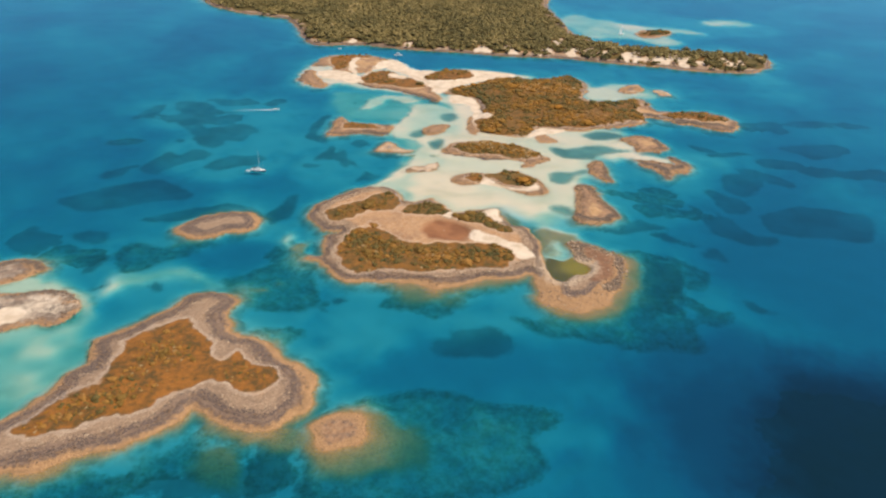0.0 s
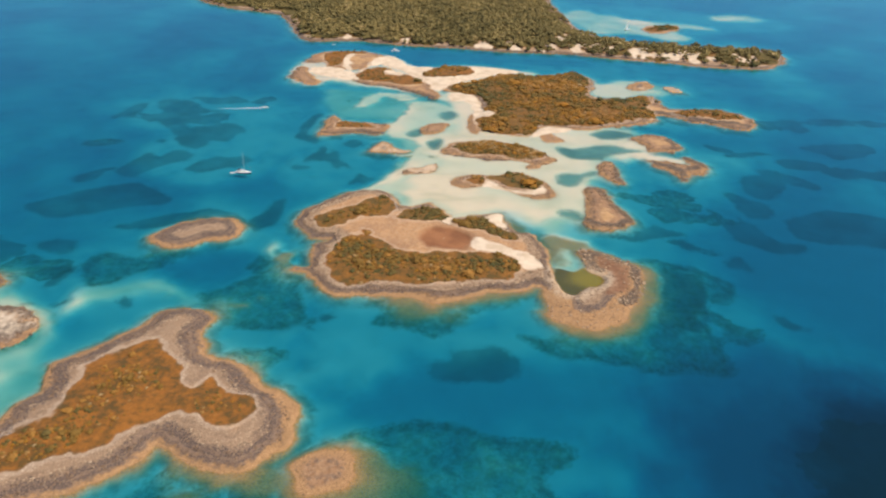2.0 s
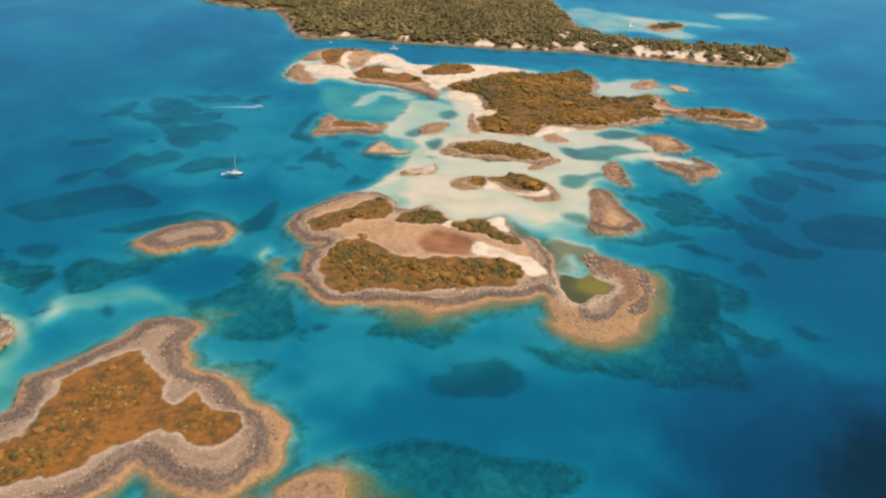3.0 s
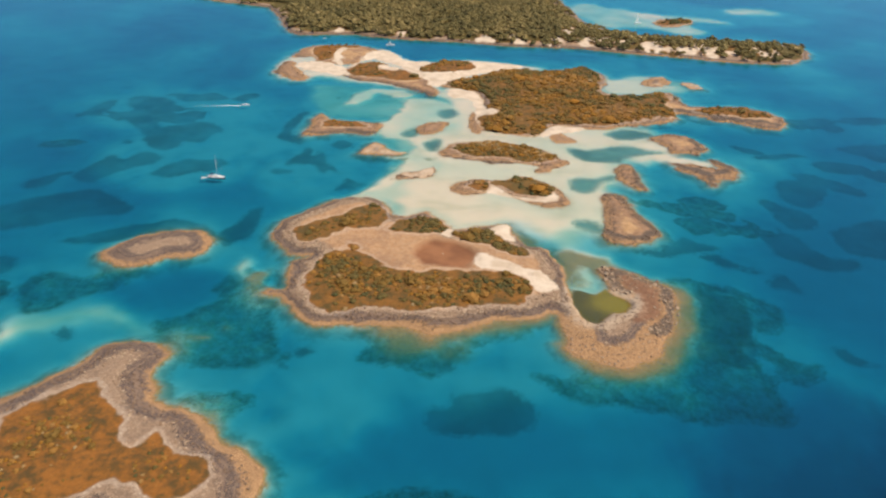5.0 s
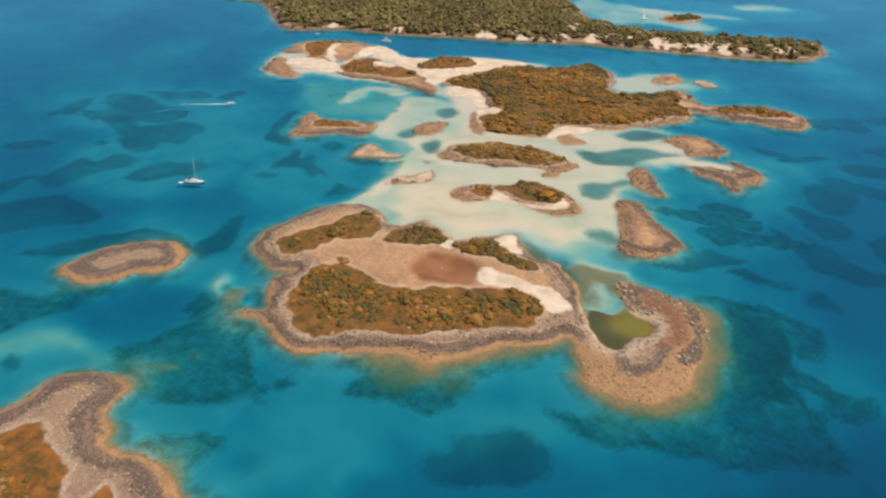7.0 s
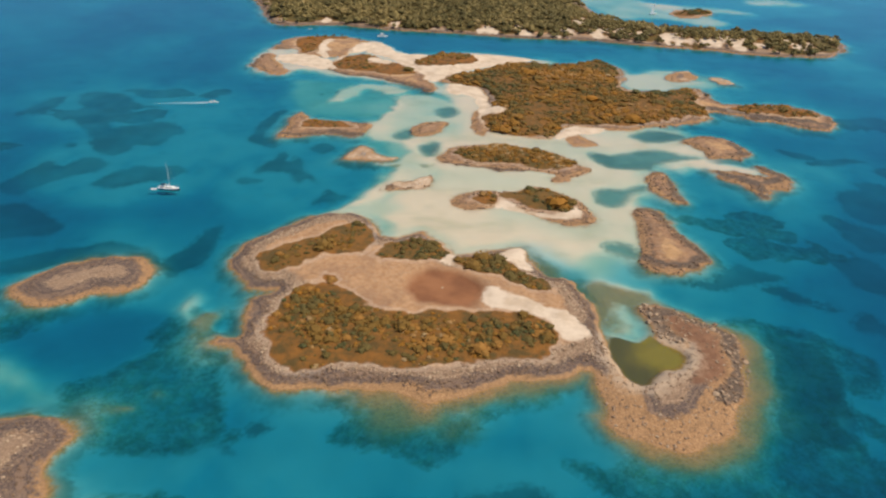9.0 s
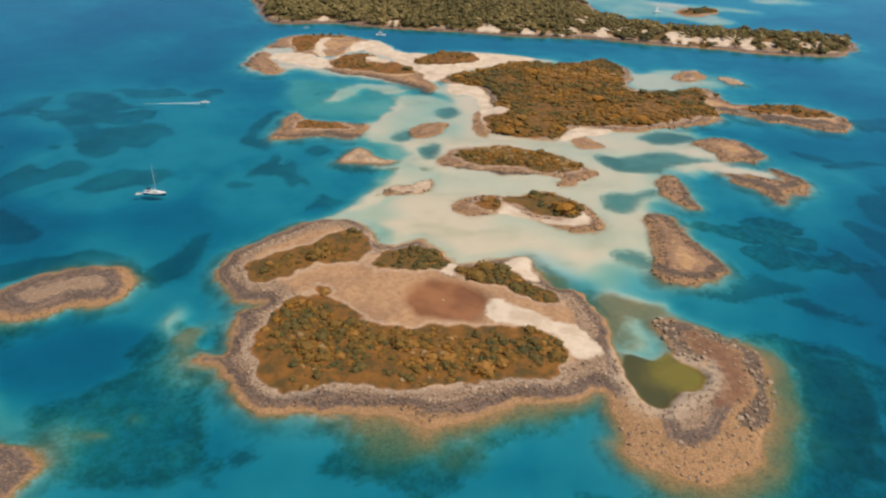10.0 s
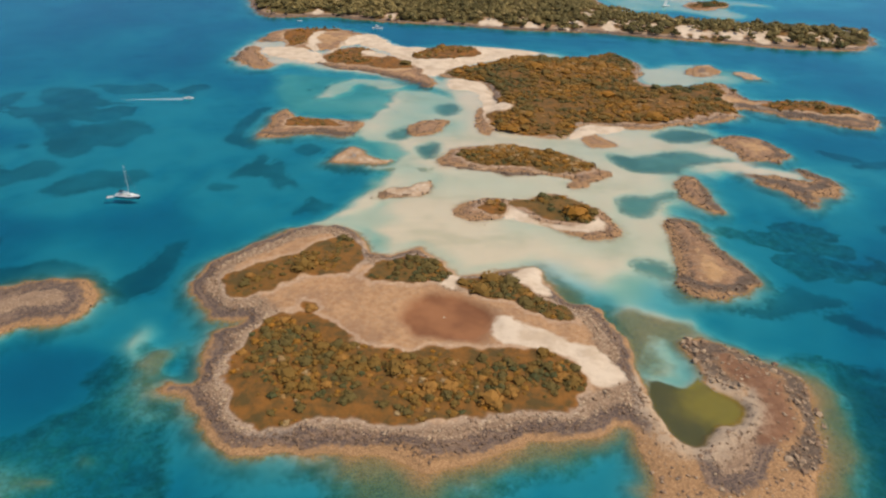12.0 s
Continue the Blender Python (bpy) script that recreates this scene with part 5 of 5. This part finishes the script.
def tree(seed, tone):
    """A low broadleaf tree: forked trunk and a crown of leaf masses, about six metres tall."""
    r = np.random.default_rng(seed)
    top = new("tree")
    limbs = [tapered((0, 0, -0.3), (0.1, 0, 2.0), 0.26, 0.17)]
    crown = []
    for k in range(6):
        a = k * 1.05 + r.uniform(-0.3, 0.3)
        tip = (1.5 * math.cos(a), 1.5 * math.sin(a), 3.2 + r.uniform(-0.4, 0.8))
        limbs.append(tapered((0.1, 0, 1.8), tip, 0.13, 0.05))
        rad = r.uniform(1.0, 1.5)
        v, fc = lump(r, rad * 0.8, rad * 0.8, rad * 0.6)
        crown += [(v + tip, fc), tufts(r, 40, np.array(tip), (rad, rad, rad * 0.8), 0.3)]
    v, fc = joined(crown)
    for name, (vv, ff), mat in (("trunk", joined(limbs), BARK), ("crown", (v, fc), TREE_LEAF)):
        ob = new(name, mesh_from(name, vv, ff, mat, {"tone": np.full(len(vv), tone)}))
        ob.parent = top
    return tagged(top, "low broadleaf tree with a rounded olive-green crown", "tree", "trees along the far shore")


def ground_at(x, y):
    return float(terrain(np.array([float(x)]), np.array([float(y)]))["z"][0])


TREES = [tree(900 + k, tone) for k, tone in enumerate((0.1, 0.2, 0.34))]
r = np.random.default_rng(77)
spots = []
south = rounded(COAST["H"])
south = south[(south[:, 0] > -130) & (south[:, 1] < 830)]
for k in range(90):
    bx, by = south[int(r.integers(len(south)))]
    tx, ty = bx + r.uniform(-4, 4), by + r.uniform(5, 20)
    if min(math.hypot(tx - qx, (ty - qy - 4) * 0.8) for qx, qy in BARE) > 6.5:
        spots.append((tx, ty, r.uniform(0.75, 1.15)))
spots += [(-68, 745, 0.4), (-92, 754, 0.5), (-85, 755, 0.5), (-106, 748, 0.5), (-54, 684, 0.5), (-48, 686, 0.5), (-99, 751, 0.5), (195, 598, 0.75), (203, 600, 0.8), (214, 596, 0.7), (183, 592, 0.5)]
for k, (x, y, s) in enumerate(spots):
    f = terrain(np.array([x]), np.array([y]))
    if f["shore"][0] < 3 or f["beach"][0] > -1 or (k < len(spots) - 11 and inside_by(np.array([x]), np.array([y]), COAST["H"])[0] < 3):
        continue
    m = Matrix.LocRotScale((x, y, float(f["z"][0])), Euler((0, 0, k * 1.7)), None)
    base = TREES[k % 3]
    copy_thing(base, m).scale = (s, s, s)
for base in TREES:
    for ob in (*base.children_recursive, base):
        bpy.data.objects.remove(ob)


# ---- stones along the shores ----
def stones(key, count, low, high, small, large, seed):
    """Loose stones on the rim of one island, as one part of it."""
    ix, iy, f, own = islands[key]
    r = np.random.default_rng(seed)
    fits = np.flatnonzero((own > low) & (own < high) & (f["scrub"] < -0.5) & (f["beach"] < 0) & (f["pond"] < -1) & (f["flat"] < 0))
    pick = r.choice(fits, count)
    vs, fs, tone = [], [], []
    for n, i in enumerate(pick):
        s = small * (large / small) ** (r.uniform() ** 2.2)
        v, fc = lump(r, s, s * r.uniform(0.6, 1), s * r.uniform(0.35, 0.6), 0.3)
        a = r.uniform(0, 6.28)
        v = np.stack([v[:, 0] * math.cos(a) - v[:, 1] * math.sin(a), v[:, 0] * math.sin(a) + v[:, 1] * math.cos(a), v[:, 2]], 1)
        vs.append(v + (ix[i] + r.uniform(-0.5, 0.5), iy[i] + r.uniform(-0.5, 0.5), f["z"][i] + s * 0.12)), fs.append(fc + 12 * n)
        shade = r.uniform(0.3, 0.9) if key == "E" else (f["band"][i] - 5.4) / 1.8 + 0.5 + r.normal(0, 0.12)
        tone.append(np.full(12, np.clip(shade, 0.1, 0.9)))
    ob = new("stone_rubble", mesh_from("stone_rubble", np.concatenate(vs), np.concatenate(fs), ROCK, {"tone": np.concatenate(tone)}))
    ob.parent = island_objects[key]
    return tagged(ob, "loose grey and tan stones", kind="stuff")


stones("A", 5200, 2.8, 11.5, 0.16, 0.75, 1)
stones("E", 1300, 0.2, 22.0, 0.14, 0.7, 2)
stones("B", 3600, 2.8, 11.5, 0.16, 0.7, 3)
stones("L", 900, 0.3, 7.0, 0.12, 0.5, 4)
stones("H", 1500, 0.0, 9.0, 0.3, 1.2, 6)
stones("R1", 70, 0.0, 6.0, 0.15, 0.5, 5)
for n, (key, count) in enumerate((("M1", 500), ("M2", 600), ("N1", 900), ("N2", 350), ("N3", 450), ("N4", 500), ("P1", 200), ("P4", 160), ("P3", 120), ("Q", 350), ("F2", 250), ("F3", 400), ("G", 1200), ("G2", 120), ("W1", 500), ("W2", 300))):
    stones(key, count, 0.0, 6.0, 0.2, 0.85, 10 + n)


def boulder_mesh(seed):
    r = np.random.default_rng(seed)
    v, f = joined([(lump(r, 1, 0.8, 0.6, 0.3)[0], ICO_F), (lump(r, 0.6, 0.5, 0.4, 0.3)[0] + (0.5, 0.3, -0.1), ICO_F)])
    return mesh_from("boulder", v, f, ROCK, {"tone": np.full(len(v), r.uniform(0, 1))})


BOULDERS = [boulder_mesh(40 + k) for k in range(8)]
ix, iy, f, own = islands["E"]
r = np.random.default_rng(5)
fits = np.flatnonzero((f["ridge"] > -1.5) & (ix > 70) & (f["pond"] < -2))
for k, i in enumerate(r.choice(fits, 150)):
    s = 0.4 + 0.9 * r.uniform() ** 2
    ob = new("boulder", BOULDERS[k % 8])
    ob.matrix_world = Matrix.LocRotScale((ix[i], iy[i], f["z"][i] + 0.15 * s), Euler((0, 0, k * 1.3)), (s, s, s))
    tagged(ob, "weathered boulder on the rubble shore of an islet", "boulder", "boulders on the stony islet")


# the one pale stone on the brown flat
v, fc = lump(np.random.default_rng(3), 1, 0.8, 0.6, 0.3)
ob = new("boulder", mesh_from("boulder", v, fc, ROCK, {"tone": np.full(len(v), 1.4)}))
ob.matrix_world = Matrix.LocRotScale((5.7, 347.5, ground_at(5.7, 347.5) + 0.1), Euler((0, 0, 0.4)), (0.6, 0.6, 0.5))
tagged(ob, "small pale stone lying on the brown salt flat", "boulder")


# ---- boats ----
def paint(name, color, rough=0.35, grit=0.06):
    n = Nodes(name)
    return n.surface(n.mix(n.math("MULTIPLY", n.noise(2.0), 0.4), color, tuple(c * (1 - 3 * grit) for c in color)), rough)


GELCOAT, DECK = paint("white_gelcoat", (0.80, 0.80, 0.78), 0.25), paint("pale_deck", (0.66, 0.62, 0.54), 0.7)
NAVY, SMOKE, ALLOY = paint("navy_canvas", (0.025, 0.03, 0.05), 0.8), paint("tinted_window", (0.02, 0.025, 0.03), 0.1), paint("alloy", (0.62, 0.62, 0.60), 0.35)
FOAM = paint("white_foam", (0.85, 0.88, 0.90), 0.9)
GREY_RUBBER = paint("grey_rubber", (0.35, 0.36, 0.37), 0.6)


def part(name, bm, material, parent, label=""):
    me = bpy.data.meshes.new(name)
    bm.to_mesh(me)
    bm.free()
    me.materials.append(material)
    ob = new(name, me)
    ob.parent = parent
    return tagged(ob, label) if label else ob


def hull_bm(length, beam, top, keel, stern=0.75, sections=12, inset=0.0):
    """A boat's hull, bow towards +x: rounded sections closed by a deck."""
    bm = bmesh.new()
    rings = []
    for i in range(sections + 1):
        u = i / sections
        x = (u - 0.5) * length
        w = beam / 2 * min(1.0, (stern + (1 - stern) * math.sin(min(u / 0.45, 1) * math.pi / 2))) * (1 - max(0, (u - 0.45) / 0.55) ** 2.2) + 0.02
        w = max(w - inset, 0.02)
        sheer = top + 0.25 * top * max(0, (u - 0.5) * 2) ** 2
        ring = []
        for side in (-1, 1):
            pts = [(1.0, sheer), (0.97, sheer * 0.45), (0.8, 0.0), (0.35, keel * 0.8)]
            ring.append([bm.verts.new((x + 0.25 * (z / max(top, 0.1)) * u, side * w * k, z)) for k, z in pts])
        rings.append(ring[0] + [bm.verts.new((x, 0, keel * (1 - 0.6 * u)))] + ring[1][::-1])
    for a, b in zip(rings, rings[1:]):
        for i in range(len(a) - 1):
            bm.faces.new((a[i], a[i + 1], b[i + 1], b[i]))
        bm.faces.new((a[-1], a[0], b[0], b[-1]))
    bm.faces.new(rings[0]), bm.faces.new(rings[-1][::-1])
    bmesh.ops.recalc_face_normals(bm, faces=bm.faces)
    return bm


def box_bm(lx, ly, lz, at=(0, 0, 0), taper=1.0, bevel=0.06):
    """A block with softened edges, narrower at the top by taper."""
    bm = bmesh.new()
    bmesh.ops.create_cube(bm, size=1)
    for v in bm.verts:
        k = taper if v.co.z > 0 else 1
        v.co = Vector((v.co.x * lx * k, v.co.y * ly * k, v.co.z * lz)) + Vector(at)
    if bevel:
        bmesh.ops.bevel(bm, geom=bm.edges[:], offset=bevel, segments=2, affect="EDGES")
    return bm


def rod_bm(a, b, r1, r2, sides=8):
    bm = bmesh.new()
    v, f = tapered(a, b, r1, r2, sides)
    vs = [bm.verts.new(p) for p in v]
    for t in f:
        bm.faces.new([vs[i] for i in t])
    return bm


def sailing_yacht():
    top = new("sailing_yacht")
    hull = part("hull", hull_bm(10.6, 3.4, 1.05, -0.5), GELCOAT, top)
    # dark band painted in for the hull's shaded side and its reflection
    part("hull_band", hull_bm(10.64, 3.46, 0.62, -0.55), NAVY, hull, "dark navy band along the waterline, standing in for the hull's shaded lower side")
    part("deck", box_bm(7.6, 2.3, 0.08, (-0.4, 0, 1.1)), DECK, top, "pale teak-coloured deck")
    cabin = part("cabin", box_bm(4.2, 2.0, 0.55, (0.6, 0, 1.4), 0.85, 0.15), GELCOAT, top)
    for side in (-1, 1):
        part("window", box_bm(2.4, 0.05, 0.2, (0.6, side * 0.94, 1.42), 1, 0.01), SMOKE, cabin, "dark tinted window strip")
    part("cockpit", box_bm(2.0, 1.5, 0.12, (-3.2, 0, 1.14)), DECK, top)
    part("bimini", box_bm(2.0, 2.2, 0.14, (-2.6, 0, 2.75), 0.85, 0.05), NAVY, top, "dark navy canvas sunshade")
    for x in (-3.4, -1.8):
        for side in (-1, 1):
            part("bimini_pole", rod_bm((x, side, 1.1), (x, side * 0.95, 2.7), 0.03, 0.03), ALLOY, top)
    part("mast", rod_bm((0.9, 0, 1.1), (0.9, 0, 15.2), 0.09, 0.06), ALLOY, top, "tall bare alloy mast")
    part("boom", rod_bm((0.9, 0, 2.3), (-3.4, 0, 2.45), 0.09, 0.07), ALLOY, top)
    part("furled_sail", rod_bm((0.6, 0, 2.55), (-3.2, 0, 2.62), 0.2, 0.12), GELCOAT, top, "white mainsail furled on the boom")
    part("furled_jib", rod_bm((5.3, 0, 1.4), (1.0, 0, 14.2), 0.02, 0.015), GELCOAT, top, "rolled white foresail")
    for side in (-1, 1):
        part("shroud", rod_bm((0.6, side * 1.6, 1.1), (0.9, 0, 14.0), 0.012, 0.01, 5), ALLOY, top)
        part("spreader", rod_bm((0.9, 0, 8.0), (0.8, side * 1.0, 8.1), 0.04, 0.03, 5), ALLOY, top)
    return tagged(top, "white sailing yacht with bare mast, at anchor in blue water", "sailboat")


def dinghy():
    top = new("dinghy")
    part("floor", box_bm(2.2, 1.0, 0.1, (0, 0, 0.12)), GREY_RUBBER, top)
    for side in (-1, 1):
        part("tube", rod_bm((-1.4, side * 0.6, 0.2), (0.9, side * 0.6, 0.28), 0.22, 0.2), GELCOAT, top)
        part("bow_tube", rod_bm((0.85, side * 0.6, 0.28), (1.5, 0, 0.36), 0.2, 0.17), GELCOAT, top)
    part("outboard", box_bm(0.3, 0.3, 0.6, (-1.5, 0, 0.4)), NAVY, top, "dark outboard motor")
    return tagged(top, "small pale inflatable dinghy trailing behind the yacht", "dinghy")


def motor_boat(length, label, name="motor_boat", flybridge=False):
    top = new(name)
    k = length / 8
    part("hull", hull_bm(length, 2.6 * k, 0.95 * k, -0.35 * k, 0.92), GELCOAT, top)
    part("deck", box_bm(length * 0.6, 1.9 * k, 0.08, (-0.6 * k, 0, 0.98 * k)), DECK, top)
    cabin = part("cabin", box_bm(length * 0.36, 1.8 * k, 0.9 * k, (0.2 * k, 0, 1.4 * k), 0.82, 0.1 * k), GELCOAT, top)
    for side in (-1, 1):
        part("window", box_bm(length * 0.28, 0.05, 0.3 * k, (0.2 * k, side * 0.85 * k, 1.5 * k), 1, 0.01), SMOKE, cabin)
    part("windscreen", box_bm(0.06, 1.4 * k, 0.4 * k, (0.2 * k + length * 0.17, 0, 1.5 * k), 1, 0.01), SMOKE, cabin)
    part("seat", box_bm(0.6 * k, 1.6 * k, 0.4 * k, (-2.6 * k, 0, 1.15 * k), 0.95), DECK, top)
    part("engine_cover", box_bm(0.5 * k, 0.8 * k, 0.7 * k, (-length / 2 - 0.1 * k, 0, 0.7 * k), 0.9), NAVY, top)
    if flybridge:
        upper = part("upper_deck", box_bm(length * 0.34, 1.9 * k, 0.12 * k, (-0.3 * k, 0, 2.0 * k)), GELCOAT, top)
        part("console", box_bm(0.5 * k, 1.2 * k, 0.5 * k, (0.5 * k, 0, 2.3 * k), 0.85), GELCOAT, upper)
        part("sun_roof", box_bm(length * 0.22, 1.7 * k, 0.1 * k, (-0.6 * k, 0, 3.0 * k)), GELCOAT, upper)
        for x in (-1.3, 0.1):
            for side in (-1, 1):
                part("roof_pole", rod_bm((x * k, side * 0.75 * k, 2.0 * k), (x * k, side * 0.75 * k, 3.0 * k), 0.04, 0.04), ALLOY, upper)
    return tagged(top, label, "motorboat")


def placed(ob, x, y, z, turn):
    ob.matrix_world = pose(x, y, z, 0, 0, turn)
    return ob


placed(sailing_yacht(), -131.2, 432.6, 0, -6)
placed(dinghy(), -138.6, 431.8, 0.02, 8)
placed(motor_boat(5.6, "small white speedboat running with a foaming wake"), -147, 566.3, 0.15, 5)
placed(motor_boat(9.0, "white motor yacht with an upper deck, moored in the channel", "motor_yacht", True), -49, 764, 0, 4)
placed(motor_boat(4.2, "small white motorboat moored off the wooded shore"), -119.5, 786, 0, 8)


def far_sailboat():
    top = new("sailing_boat")
    part("hull", hull_bm(9.0, 2.9, 0.9, -0.4), GELCOAT, top)
    part("mast", rod_bm((0.6, 0, 0.9), (0.6, 0, 12.5), 0.1, 0.07), ALLOY, top)
    bm = bmesh.new()
    for y in (-0.03, 0.03):
        a = [bm.verts.new(p) for p in ((0.5, y, 1.6), (-3.4, y, 1.7), (-1.6, y + 0.25, 6.5), (0.5, y, 12.2))]
        bm.faces.new(a)
    part("mainsail", bm, GELCOAT, top, "hoisted white triangular mainsail")
    return tagged(top, "white sailing boat with its mainsail up, beyond the wood", "sailboat")


placed(far_sailboat(), 240, 905, 0, 20)

# the speedboat's wake: a narrow raised ribbon of foam
bm = bmesh.new()
last = None
for k in range(41):
    u = k / 40
    half = 0.05 + 0.75 * (1 - u) ** 1.5 * min(1, 0.5 + 6 * u) * (0.75 + 0.5 * noise.noise((k * 0.7, 0, 0)))
    x, y = -149.6 - 36 * u, 566.0 - 3.6 * u - 1.2 * u * u
    row = [bm.verts.new((x, y - half, 0.03)), bm.verts.new((x, y, 0.16 * (1 - u) + 0.05)), bm.verts.new((x, y + half, 0.03))]
    if last:
        bm.faces.new((last[0], last[1], row[1], row[0])), bm.faces.new((last[1], last[2], row[2], row[1]))
    last = row
me = bpy.data.meshes.new("wake")
bm.to_mesh(me)
bm.free()
me.materials.append(FOAM)
tagged(new("wake", me), "thin white streak of foam behind a speedboat", "wake", kind="stuff")
